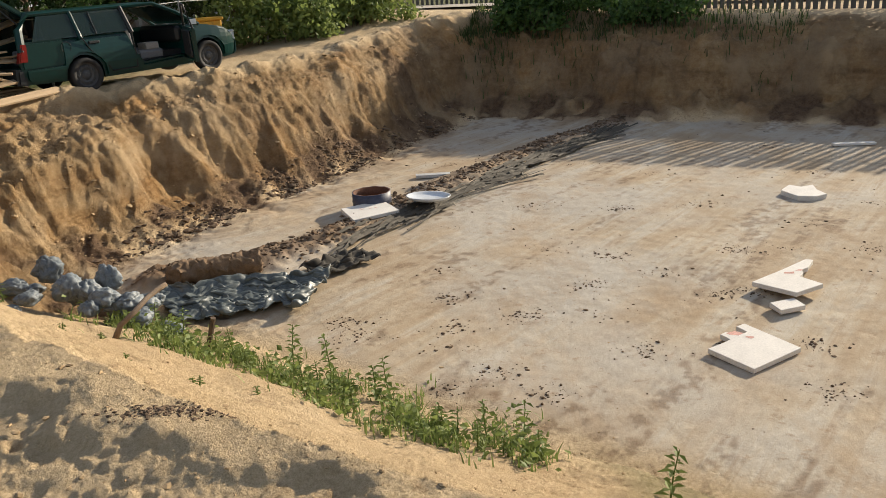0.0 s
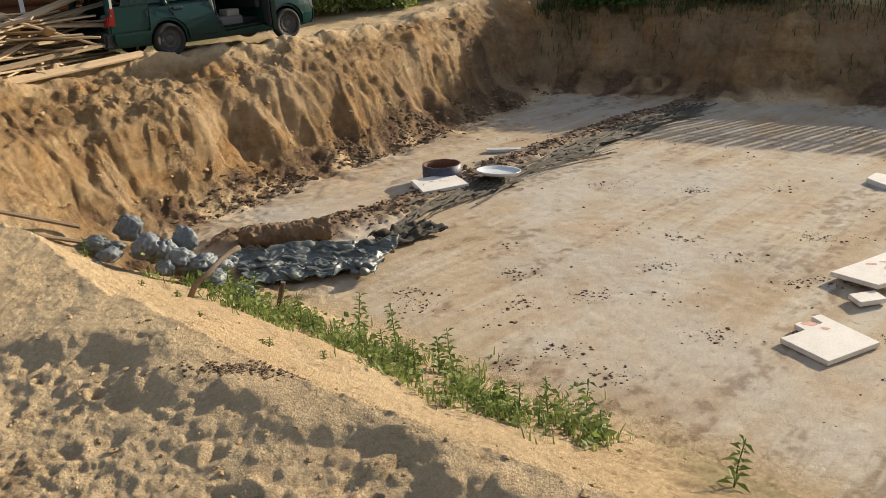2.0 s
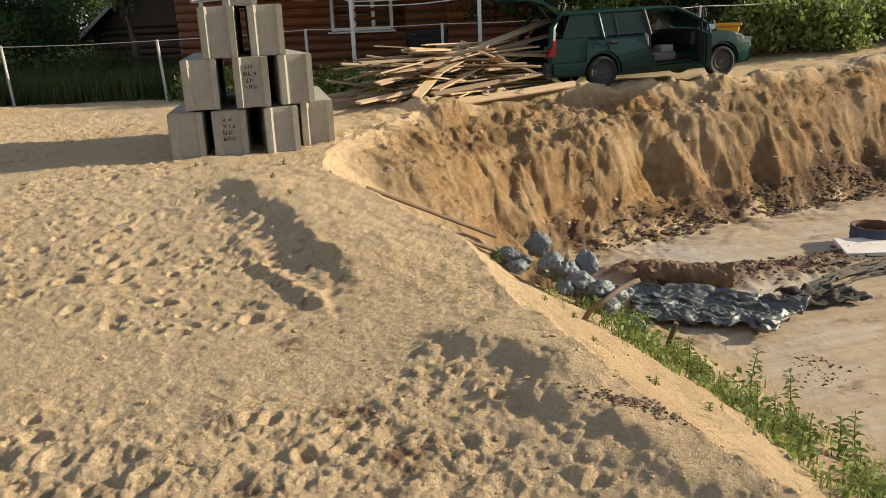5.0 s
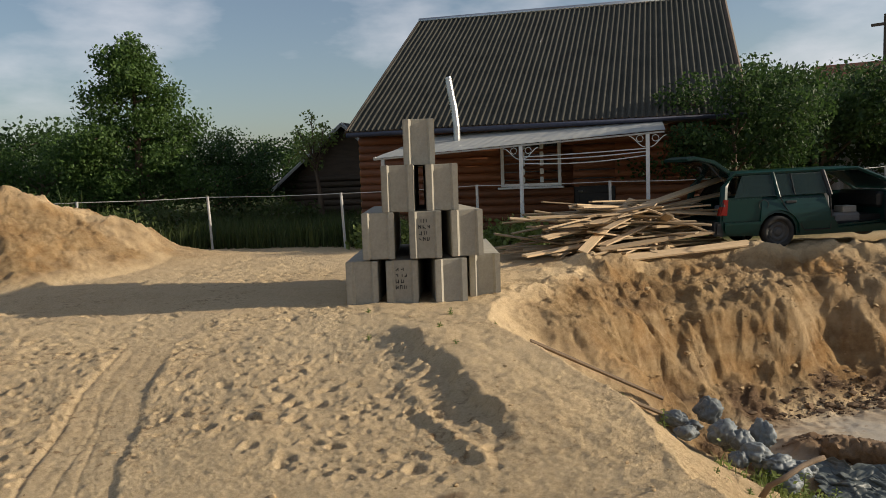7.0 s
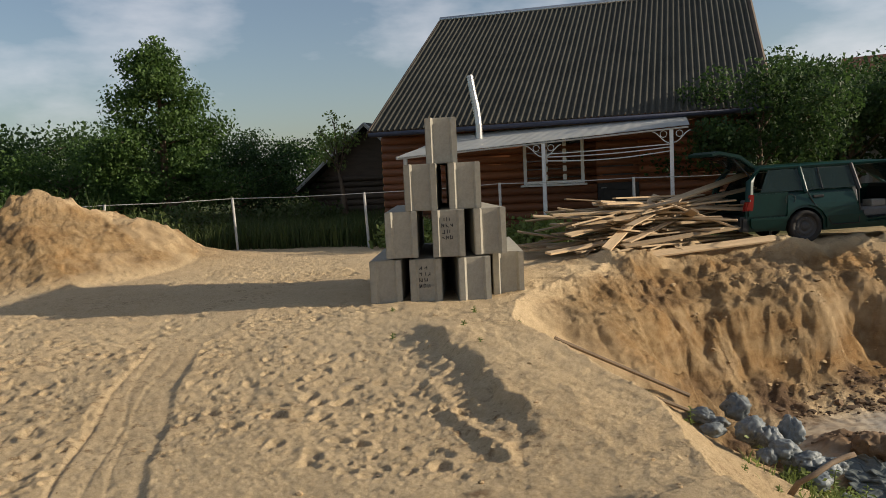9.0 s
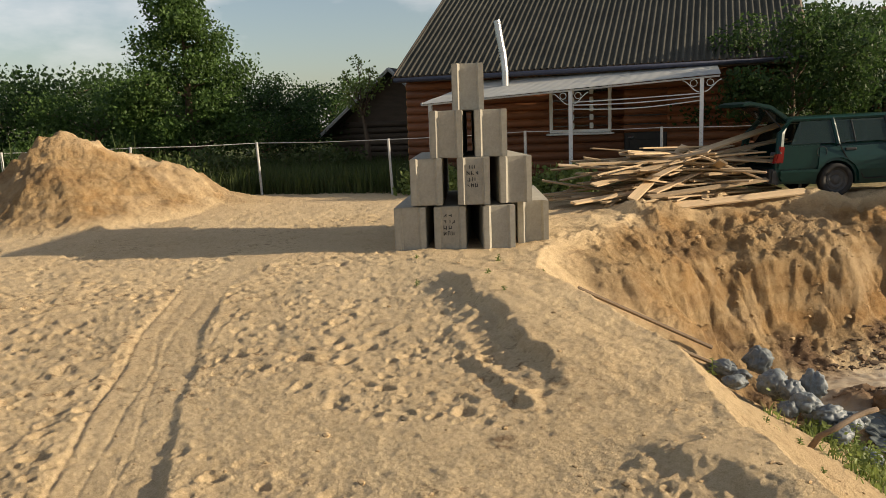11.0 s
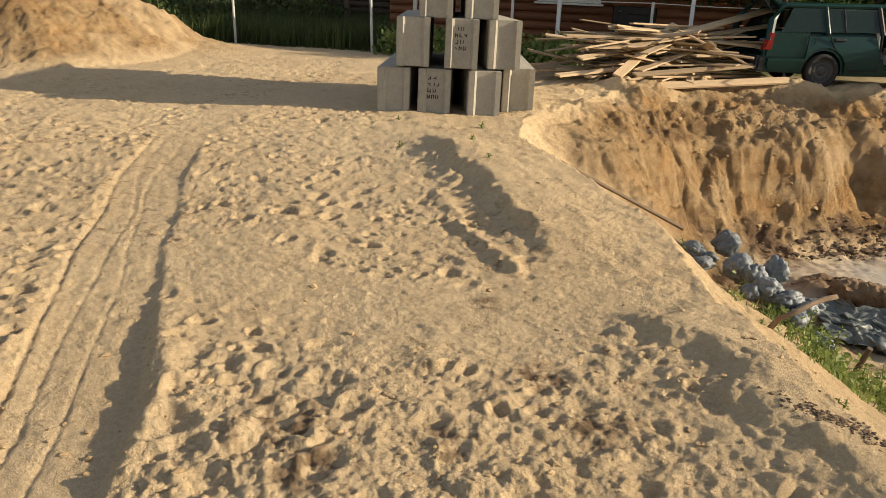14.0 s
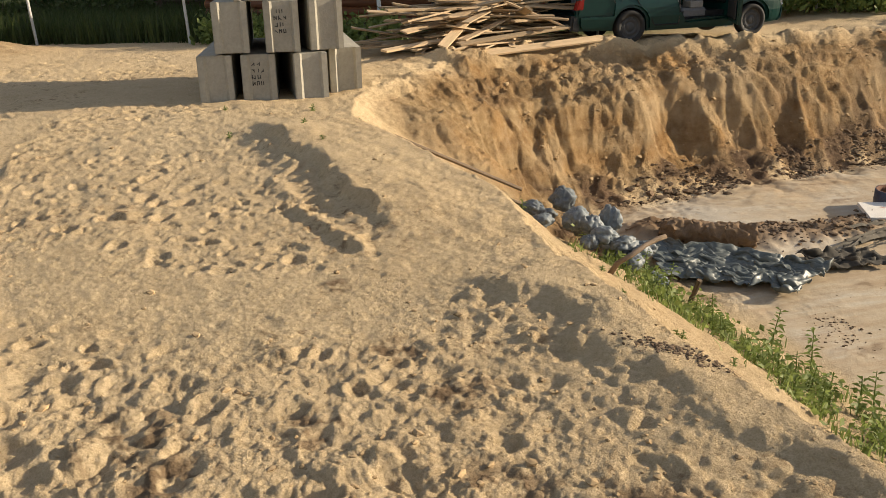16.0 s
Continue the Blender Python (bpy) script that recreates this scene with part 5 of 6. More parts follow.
sheet(0, 1, 0, 1, 120, tarp_point, "plastic_tarp", TARP, "crumpled dark plastic sheet lying on the pit base", "tarpaulin")


def tarp2_point(u, v):
    a = Vector((-1.76, 10.06, 0)).lerp(Vector((-1.07, 10.77, 0)), u)
    p = a + Vector((0.36, -0.4, 0)) * (v - 0.3)
    r, r2 = noise.noise(Vector((u * 4, v * 8, 7.3))), noise.noise(Vector((u * 9, v * 5, 2.2)))
    return Vector((p.x + 0.09 * r2, p.y + 0.09 * r, floor_z(p.x) + 0.05 + 0.13 * abs(r) + 0.07 * abs(r2)))


sheet(0, 1, 0, 1, 36, tarp2_point, "plastic_tarp", STRIP, "torn dusty end of plastic sheet by the soil ridge", "tarpaulin")

# earth-caked roll of roofing lying along the ridge
bm = bmesh.new()
pts = [(-3.49 + 1.12 * k / 60, 9.78 + 0.43 * k / 60, FLOOR + 0.17) for k in range(61)]
tube(bm, pts, [0.10 + 0.05 * math.sin(min(1, k / 9) * 1.5) for k in range(61)], 26)
for v in bm.verts:
    v.co += Vector((noise.noise(v.co * 6), noise.noise(v.co * 6 + Vector((5, 0, 0))), noise.noise(v.co * 6 + Vector((0, 7, 0))))) * 0.05
    v.co += Vector((noise.noise(v.co * 19), noise.noise(v.co * 19 + Vector((5, 0, 0))), noise.noise(v.co * 19 + Vector((0, 7, 0))))) * 0.045
ob = smooth(part("earth_roll", bm, SOIL))
tagged(ob, "dark earth-caked roll lying on the pit base", "roll")

# strips of old sheeting drawn along the ridge
strips = empty("plastic_strips", "tangle of dusty plastic strips along the soil ridge", "plastic strips")
SHEET_LINE = [(-1.56, 10.43), (-1.00, 11.58), (0.29, 13.64), (1.74, 15.65), (3.30, 17.87), (4.76, 20.01)]
rnd = random.Random(33)


def along(line, t):
    seg = [math.dist(a, b) for a, b in zip(line, line[1:])]
    d = t * sum(seg)
    for (a, b), L in zip(zip(line, line[1:]), seg):
        if d <= L:
            return Vector((a[0] + (b[0] - a[0]) * d / L, a[1] + (b[1] - a[1]) * d / L, 0))
        d -= L
    return Vector((*line[-1], 0))


for k in range(110):
    t0 = rnd.uniform(0, 0.85)
    L = rnd.uniform(0.08, 0.25)
    off = rnd.gauss(-0.05, 0.16)
    drift = rnd.gauss(0, 0.22)
    bm = bmesh.new()
    w = rnd.uniform(0.012, 0.035)
    prev = None
    for i in range(13):
        p = along(SHEET_LINE, min(1, t0 + L * i / 12))
        q = along(SHEET_LINE, min(1, t0 + L * i / 12 + 0.01)) - p
        side = Vector((q.y, -q.x, 0)).normalized() if q.length > 1e-6 else Vector((0.8, -0.6, 0))
        c = p + side * (off + drift * i / 12 + 0.04 * noise.noise(Vector((k, i * 0.4, 0))))
        c.z = floor_z(c.x) + 0.04 + 0.05 * max(0, 0.3 - off) + 0.06 * abs(noise.noise(Vector((i * 0.5, k * 1.3, 4))))
        a, b, top = bm.verts.new(c - side * w), bm.verts.new(c + side * w), bm.verts.new(c + Vector((0, 0, w * 0.9)))
        if prev:
            bm.faces.new((prev[0], a, top, prev[2])), bm.faces.new((prev[2], top, b, prev[1])), bm.faces.new((prev[1], b, a, prev[0]))
        prev = (a, b, top)
    part("strip", bm, STRIP, strips)

# bare branch on the sacks, stake, and old rails sliding down the bank
bm = bmesh.new()
tube(bm, [(-2.80, 6.47, -1.22), (-2.72, 6.50, -1.08), (-2.62, 6.54, -1.00), (-2.58, 6.81, -0.97), (-2.55, 6.97, -0.96), (-2.47, 7.03, -0.93)], [0.024, 0.023, 0.022, 0.024, 0.027, 0.022], 9)
for v in bm.verts:
    v.co += Vector((noise.noise(v.co * 9), noise.noise(v.co * 9 + Vector((3, 0, 0))), 0)) * 0.02
ob = smooth(part("bare_branch", bm, DEADWOOD))
tagged(ob, "thick bare weathered branch leaning on the sacks", "branch")
bm = bmesh.new()
tube(bm, [(-2.39, 7.57, -2.00), (-2.34, 7.55, -1.75), (-2.26, 7.52, -1.50)], [0.03, 0.027, 0.028], 7)
tagged(part("stake", bm, BARK), "short dark stake standing in the weeds", "stake")
for a, b, w, lab in (((-5.62, 6.95), (-4.62, 8.08), 0.026, "long weathered pole lying down the bank"), ((-5.05, 7.45), (-4.50, 8.05), 0.024, "old board lying down the bank")):
    bm = bmesh.new()
    n = 8
    line = [Vector((a[0] + (b[0] - a[0]) * k / n, a[1] + (b[1] - a[1]) * k / n, 0)) for k in range(n + 1)]
    ends = [max(gz(p.x, p.y) + 0.05 for p in line[:3]), max(gz(p.x, p.y) + 0.06 for p in line[-2:])]
    tube(bm, [(p.x, p.y, max(gz(p.x, p.y) + 0.03, ends[0] + (ends[1] - ends[0]) * k / n)) for k, p in enumerate(line)], w, 6)
    tagged(part("pole", bm, DEADWOOD), lab, "pole")


# ---- clods ----
def clods(name, spots, mat, label):
    """Many uneven lumps as one mesh."""
    base_bm = bmesh.new()
    bmesh.ops.create_icosphere(base_bm, subdivisions=1, radius=1)
    bv = np.array([v.co[:] for v in base_bm.verts])
    bf = np.array([[v.index for v in f.verts] for f in base_bm.faces])
    base_bm.free()
    rng = np.random.RandomState(len(spots))
    V, F = [], []
    sx, sy = np.array([s[0] for s in spots]), np.array([s[1] for s in spots])
    sz = heights(sx, sy)
    for k, (x, y, r) in enumerate(spots):
        v = bv * (1 + rng.uniform(-0.35, 0.35, (len(bv), 1))) * r * rng.uniform(0.6, 1.3, 3) * np.array([1, 1, 0.5])
        F.append(bf + k * len(bv))
        V.append(v + [x, y, sz[k] + r * 0.15])
    me = bpy.data.meshes.new(name)
    me.from_pydata(np.concatenate(V).tolist(), [], np.concatenate(F).tolist())
    me.materials.append(mat)
    return tagged(new(name, me), label, "soil", kind="stuff")


rnd = random.Random(77)
spots = []
for k in range(2600):  # along the soil ridge
    p = along(RIDGE, rnd.random())
    spots.append((p.x + rnd.gauss(0, 0.22), p.y + rnd.gauss(0, 0.22), min(0.06, rnd.expovariate(1 / 0.016) + 0.006)))
foot_line = FOOT[0:7]
for k in range(5200):  # foot of the cut face
    p = along(foot_line, rnd.random() ** 0.8)
    d = abs(rnd.gauss(0, 0.36)) * rnd.choice((1, 1, -0.35))
    if noise.noise(Vector((p.x * 0.7, p.y * 0.7, 3))) + 0.25 - d * 0.35 > rnd.random() * 0.6:
        spots.append((p.x - 0.87 * d, p.y + 0.48 * d, min(0.09, rnd.expovariate(1 / 0.017) + 0.008)))
for k in range(1300):  # scattered over the base, mostly in loose patches
    cx, cy = rnd.uniform(-2, 11), rnd.uniform(5, 20)
    if k % 3:
        i = rnd.randrange(26)
        cx, cy = -1 + (i * 2.7) % 9.5 + rnd.gauss(0, 0.22), 6.5 + (i * 1.9) % 11 + rnd.gauss(0, 0.12)
    if inside(np.array([cx]), np.array([cy]), FOOT)[0]:
        spots.append((cx, cy, min(0.025, rnd.expovariate(1 / 0.006) + 0.003)))
PATCHES = [(1.86, 9.29), (0.93, 8.43), (4.01, 10.42), (3.25, 8.85), (2.29, 10.29), (2.03, 7.45), (0.51, 7.10), (-1.04, 8.48), (0.11, 8.20), (3.46, 6.51), (0.13, 9.11), (3.70, 7.42), (0.01, 6.80), (0.93, 6.62), (5.75, 10.19), (2.96, 12.56), (-1.00, 8.09), (3.66, 8.89)]
for cx, cy in PATCHES:  # torn roots and turf
    for k in range(70):
        spots.append((cx + rnd.gauss(0, 0.16), cy + rnd.gauss(0, 0.11), min(0.022, rnd.expovariate(1 / 0.006) + 0.003)))
for k in range(260):  # dark turf crumbs on the bank
    spots.append((-0.95 + rnd.gauss(0, 0.14), 2.84 + rnd.gauss(0, 0.035), rnd.uniform(0.003, 0.011)))
clods("soil_clods", spots, SOIL, "dark crumbled topsoil lumps and roots")
spots = []
for k in range(1300):
    a, r = radians(rnd.uniform(-25, 85)), 1.6 + rnd.expovariate(1 / 1.8)
    x, y = -r * math.sin(a), r * math.cos(a)
    spots.append((x, y, min(0.02, rnd.expovariate(1 / 0.005) + 0.003)))
for k in range(1500):
    p = along(foot_line, rnd.random())
    d = rnd.uniform(0, 2.2)
    spots.append((p.x - 0.87 * d, p.y + 0.48 * d, min(0.05, rnd.expovariate(1 / 0.011) + 0.005)))
clods("sand_lumps", spots, SAND_LUMP, "crumbled lumps of dry yellow sand")
# ---- plants ----
def leaf_mesh(name, centres, size, mat, parent=None, flat=0.0, seed=1, aspect=1.6):
    """Many small folded leaves, joined."""
    rng = np.random.RandomState(seed)
    c = np.asarray(centres, float)
    n = len(c)
    a = rng.normal(size=(n, 3))
    a[:, 2] *= 1 - flat
    a /= np.linalg.norm(a, axis=1, keepdims=True)
    b = np.cross(a, rng.normal(size=(n, 3)))
    b /= np.linalg.norm(b, axis=1, keepdims=True)
    nn = np.cross(a, b)
    s = size * rng.uniform(0.6, 1.35, (n, 1))
    v = np.stack([c - a * s * aspect / 2, c + b * s / 2 + nn * s * 0.12, c + a * s * aspect / 2, c - b * s / 2 + nn * s * 0.12], 1).reshape(-1, 3)
    i = np.arange(n)[:, None] * 4
    f = np.concatenate([i + [0, 1, 2], i + [0, 2, 3]])
    me = bpy.data.meshes.new(name)
    me.from_pydata(v.tolist(), [], f.tolist())
    me.materials.append(mat)
    ob = new(name, me)
    ob.parent = parent
    return ob


def tree(name, x, y, height, width, label, mat=None, bark=None, leaves=5000, shape="round", trunk_h=0.25, seed=1, lean=0.0, leaf=0.062, z0=None, loose=0.5):
    rnd = random.Random(seed)
    base = gz(x, y) if z0 is None else z0
    t = empty(name, label, "tree", pose(x, y, base))
    bm = bmesh.new()
    th = height * (0.92 if shape == "cone" else 0.62)
    r0 = 0.035 * height ** 0.9
    spine = [Vector((lean * (k / 6) ** 1.3 * height * 0.4 + 0.05 * rnd.gauss(0, 1) * k / 6, 0.05 * rnd.gauss(0, 1) * k / 6, th * k / 6 - 0.15 * (k == 0))) for k in range(7)]
    tube(bm, spine, [r0 * (1 - 0.85 * k / 6) for k in range(7)], 8)
    tips = []
    n_l = 22 if shape == "cone" else 15
    for k in range(n_l):
        u = trunk_h + (1 - trunk_h) * (k + rnd.random()) / n_l
        f = u * 6
        i = min(5, int(f))
        p = spine[i].lerp(spine[i + 1], f - i)
        a = k * 2.4 + rnd.uniform(-0.4, 0.4)
        if shape == "cone":
            reach, rise = width / 2 * (1.05 - u) ** 0.7 * rnd.uniform(0.65, 1.15), 0.25
        else:
            reach, rise = width / 2 * rnd.uniform(0.55, 1.1) * (0.75 + 0.5 * math.sin(u * math.pi)), rnd.uniform(0.2, 0.9) * height * 0.35 / (width / 2)
        q = p + Vector((math.cos(a) * reach, math.sin(a) * reach, reach * rise))
        q.z = min(q.z, height * 0.97)
        m = p.lerp(q, 0.5) + Vector((0, 0, 0.08 * reach))
        tube(bm, [p, m, q], [r0 * 0.4 * (1 - u * 0.6), r0 * 0.25 * (1 - u * 0.6), 0.008], 5, cap=False)
        tips += [(m, 0.8), (q, 1.0), (p.lerp(q, 0.8), 0.9)]
        for _ in range(3):
            w = q + Vector((rnd.gauss(0, 0.25), rnd.gauss(0, 0.25), rnd.gauss(0.05, 0.2))) * reach * 0.6
            tube(bm, [m.lerp(q, rnd.uniform(0.3, 0.9)), w], [0.012, 0.004], 4, cap=False)
            tips.append((w, 0.8))
    if shape == "cone":
        tips += [(Vector((spine[-1].x, spine[-1].y, height * s)), 0.5) for s in (0.9, 0.95, 0.99)]
    smooth(part("trunk", bm, bark or BARK, t))
    rng = np.random.RandomState(seed)
    c = np.array([p[:] for p, _ in tips])
    s = np.array([w for _, w in tips])
    leaves = int(leaves * 3.0)
    pick = rng.randint(0, len(c), leaves)
    spread = width * (0.085 if shape == "cone" else 0.105) * loose / 0.5
    pts = c[pick] + np.clip(rng.normal(size=(leaves, 3)), -1.5, 1.5) * spread * 1.1 * s[pick][:, None] * np.array([1, 1, 0.75])
    pts = pts[pts[:, 2] > 0.15]
    leaf_mesh("crown", pts, leaf, mat or LEAF, t, seed=seed)
    return t


tree("tall_tree", -23.6, 10.8, 6.2, 4.2, "tall dense green tree behind the fence", LEAF, leaves=9000, shape="cone", trunk_h=0.06, seed=3, z0=-0.3, leaf=0.072)
tree("plum_tree", -24.4, 13.8, 3.7, 3.6, "round dark plum tree with reddish trunk", LEAF_DARK, BARK_RED, 6500, "round", 0.3, 5, z0=-0.2)
tree("young_tree", -19.3, 14.4, 4.3, 1.3, "slender leaning young tree with sparse leaves", HERB, BARK, 330, "round", 0.72, 7, lean=-0.3, z0=-0.2, loose=0.5)
tree("bushy_tree", -26.5, 9.0, 3.9, 4.6, "broad bushy tree behind the fence", LEAF, BARK, 6000, "round", 0.1, 9, z0=-0.3, leaf=0.072)
tree("bushy_tree", -29.5, 7.0, 4.2, 5.5, "broad bushy tree behind the fence", LEAF_DARK, BARK, 6000, "round", 0.1, 10, z0=-0.3, leaf=0.085)
tree("bushy_tree", -31.5, 3.5, 4.4, 6.0, "broad bushy tree behind the spoil heap", LEAF_DARK, BARK, 6000, "round", 0.1, 11, z0=-0.3, leaf=0.085)
tree("bushy_tree", -30.0, 0.0, 3.6, 5.0, "broad bushy tree behind the spoil heap", LEAF, BARK, 5000, "round", 0.1, 12, z0=-0.3, leaf=0.085)
tree("apple_tree", -28.5, 19.5, 4.4, 4.0, "green apple tree behind the shed", LEAF, BARK, 4500, "round", 0.15, 13, z0=-0.3, leaf=0.072)
tree("apple_tree", -34, 14.0, 4.6, 7.0, "green apple tree at the far garden", LEAF_DARK, BARK, 6000, "round", 0.1, 14, z0=-0.3, leaf=0.09)
tree("cherry_tree", -8.1, 17.3, 4.2, 2.7, "dense cherry tree beside the house corner", LEAF_DARK, BARK, 6000, "round", 0.25, 15, z0=0.0)
tree("cherry_tree", -7.6, 21.3, 4.5, 3.6, "dense cherry tree behind the parked car", LEAF_DARK, BARK, 7000, "round", 0.2, 16, z0=0.2, leaf=0.072)
tree("cherry_tree", -5.4, 24.0, 3.3, 3.2, "dense cherry tree behind the parked car", LEAF_DARK, BARK, 7000, "round", 0.2, 17, z0=0.3, leaf=0.072)
tree("cherry_tree", -10.2, 27.0, 5.0, 5.0, "tree behind the house in the next garden", LEAF_DARK, BARK, 6000, "round", 0.2, 18, z0=0.3, leaf=0.085)


def shrub(name, x, y, rx, ry, h, n, mat, label, seed, leaf=0.09, turn=0.0):
    rng = np.random.RandomState(seed)
    base = gz(x, y)
    t = empty(name, label, "shrub", pose(x, y, base, 0, 0, turn))
    bm = bmesh.new()
    for k in range(18):
        px_, py_ = rng.uniform(-0.8, 0.8) * rx, rng.uniform(-0.8, 0.8) * ry
        tube(bm, [(px_ * 0.9, py_ * 0.9, -0.05), (px_ + rng.normal() * 0.08, py_ + rng.normal() * 0.08, h * rng.uniform(0.6, 0.95))], [0.012, 0.004], 5, cap=False)
    part("stems", bm, BARK, t)
    m = n // 40
    cu = rng.uniform(-1, 1, (m, 3))
    cz = h * rng.uniform(0.1, 1.0, m) * (1 - 0.25 * (cu[:, 0] ** 2 + cu[:, 1] ** 2))
    cen = np.stack([cu[:, 0] * rx, cu[:, 1] * ry, cz], 1)
    pts = cen[rng.randint(0, m, n)] + rng.normal(size=(n, 3)) * np.array([0.16, 0.16, 0.13])
    pts = pts[pts[:, 2] > 0.02]
    leaf_mesh("foliage", pts, leaf, mat, t, seed=seed)
    return t


shrub("shrub", -4.1, 22.2, 1.6, 0.8, 1.25, 5200, HERB, "bright green leafy bush beside the road", 21, 0.10, 25)
shrub("shrub", -1.9, 24.4, 1.5, 0.8, 1.15, 5200, HERB, "bright green leafy bush beside the road", 22, 0.10, 35)
shrub("shrub", 4.0, 24.6, 1.7, 0.9, 1.1, 5200, LEAF, "tall weeds on the top of the back bank", 23, 0.09, -15)
shrub("shrub", 6.3, 23.2, 1.0, 0.6, 0.8, 2600, LEAF, "tall weeds on the top of the back bank", 24, 0.09, -20)
shrub("shrub", 2.9, 23.9, 0.8, 0.6, 0.9, 2200, LEAF, "weeds hanging over the back bank corner", 25, 0.09, -20)
shrub("shrub", -13.4, 11.9, 0.8, 0.45, 0.5, 1500, HERB, "low weeds by the fence foot", 26, 0.08, 30)
shrub("shrub", -10.9, 12.6, 0.9, 0.5, 0.55, 1800, HERB, "low weeds beside the plank heap", 27, 0.08, 30)
shrub("shrub", -20.2, 13.0, 1.6, 1.2, 0.9, 3200, GRASS, "tall rank weeds behind the fence", 28, 0.09, 30)
shrub("shrub", -20.6, 9.6, 1.5, 1.6, 0.9, 3400, GRASS, "tall rank weeds behind the fence", 29, 0.09, 0)
shrub("shrub", -22.0, 6.2, 1.8, 1.8, 1.2, 3600, LEAF_DARK, "dark shrub behind the spoil heap", 30, 0.11, 0)


def blades(name, pts, h, w, mat, label, seed, bend=0.35):
    """Grass blades as one mesh."""
    rng = np.random.RandomState(seed)
    p = np.asarray(pts, float)
    n = len(p)
    z = heights(p[:, 0], p[:, 1])
    root = np.stack([p[:, 0], p[:, 1], z - 0.01], 1)
    a = rng.uniform(0, math.tau, n)
    side = np.stack([np.cos(a), np.sin(a), 0 * a], 1) * w * rng.uniform(0.6, 1.3, (n, 1))
    hh = h * rng.uniform(0.4, 1.2, (n, 1))
    lean = np.stack([-np.sin(a), np.cos(a), 0 * a], 1) * hh * rng.normal(0, bend, (n, 1))
    mid = root + lean * 0.4 + np.array([0, 0, 1.0]) * hh * 0.6
    tip = root + lean + np.array([0, 0, 1.0]) * hh
    v = np.stack([root - side, root + side, mid + side * 0.7, mid - side * 0.7, tip], 1).reshape(-1, 3)
    i = np.arange(n)[:, None] * 5
    f = np.concatenate([i + [0, 1, 2], i + [0, 2, 3], i + [3, 2, 4]])
    me = bpy.data.meshes.new(name)
    me.from_pydata(v.tolist(), [], f.tolist())
    me.materials.append(mat)
    return tagged(new(name, me), label, "grass", kind="stuff")


rng = np.random.RandomState(5)
STRIP_LINE = [(-3.46, 8.17), (-2.79, 7.54), (-2.23, 7.09), (-1.58, 6.78), (-0.88, 6.29), (-0.28, 5.84), (0.28, 5.54), (0.79, 5.33)]
pts = []
for k in range(5600):
    p = along(STRIP_LINE, rng.random_sample())
    u = rng.normal(-0.05, 0.34)
    if noise.noise(Vector(((p.x + u) * 2.3, (p.y + u) * 2.3, 5))) + 0.12 - abs(u) * 0.5 + rng.normal(0, 0.12) > 0:
        pts.append((p.x + u * 0.55 + rng.normal(0, 0.05), p.y + u * 0.83 + rng.normal(0, 0.05)))
blades("grass_strip", pts, 0.12, 0.008, HERB, "fresh green grass and weeds at the bank foot", 6, 0.6)
low = np.array(pts[::2])
low = np.column_stack([low + rng.normal(0, 0.05, low.shape), heights(low[:, 0], low[:, 1]) + np.abs(rng.normal(0.05, 0.07, len(low))) + 0.01])
ob = leaf_mesh("low_herbs", low, 0.042, HERB, None, 0.5, 8)
tagged(ob, "low leafy herbs at the bank foot", "herbs", kind="stuff")
pts = [(rng.uniform(-30, -17.6), rng.uniform(2, 19)) for k in range(16000)]
pts = [q for q in pts if q[0] + 0.25 * (q[1] - 12) < -17.4]
blades("meadow_grass", pts, 0.65, 0.016, GRASS, "rank dark meadow grass behind the fence", 7, 0.4)
pts = [at_house(rng.uniform(-8.5, -2.8), rng.uniform(-2.3, 3.5)) for k in range(11000)]
blades("rank_grass", pts, 0.6, 0.016, GRASS, "rank dark grass between the fence and the shed", 17, 0.4)
pts = [at_house(rng.uniform(-4.2, 4), rng.uniform(-2.4, 0.0)) for k in range(2500)]
blades("yard_grass", pts, 0.25, 0.012, GRASS, "short grass between fence and house", 8, 0.5)
pts = []
for k in range(1800):
    p = along([(1.2, 24.4), (3.5, 23.9), (6.2, 23.0), (10.0, 21.8)], rng.random_sample() ** 1.8)
    u = rng.normal(0, 0.6)
    pts.append((p.x + u * 0.35, p.y + u * 0.9))
blades("bank_grass", pts, 0.3, 0.014, GRASS, "dark tufts of grass on the back bank", 9, 0.5)


def weed(x, y, h, seed, mat=None):
    rnd = random.Random(seed)
    z = gz(x, y)
    t = empty("weed", "tall leafy green weed on the bank foot", "weed", pose(x, y, z - 0.02, rnd.gauss(0, 4), rnd.gauss(0, 4), rnd.uniform(0, 360)), "tall weeds")
    bm = bmesh.new()
    tube(bm, [(0, 0, 0), (0.01, 0.01, h * 0.5), (0.0, 0.02, h)], [0.008, 0.006, 0.003], 5)
    part("stem", bm, HERB, t)
    bm = bmesh.new()
    n = int(14 + h * 26)
    for k in range(n):
        u = 0.12 + 0.86 * k / n
        a, L = k * 2.4 + rnd.gauss(0, 0.5), (0.12 - 0.05 * u) * rnd.uniform(0.7, 1.3) * min(1, 0.25 + h * 1.8)
        d, s = Vector((math.cos(a), math.sin(a), rnd.uniform(-0.1, 0.7))).normalized(), Vector((-math.sin(a), math.cos(a), 0))
        p = Vector((0.01, 0.01, h * u))
        m = p + d * L * 0.5
        q = p + d * L - Vector((0, 0, L * 0.3))
        v = [bm.verts.new(w) for w in (p, m + s * L * 0.22, q, m - s * L * 0.22)]
        bm.faces.new((v[0], v[1], v[2])), bm.faces.new((v[0], v[2], v[3]))
    part("leaves", bm, mat or HERB, t)


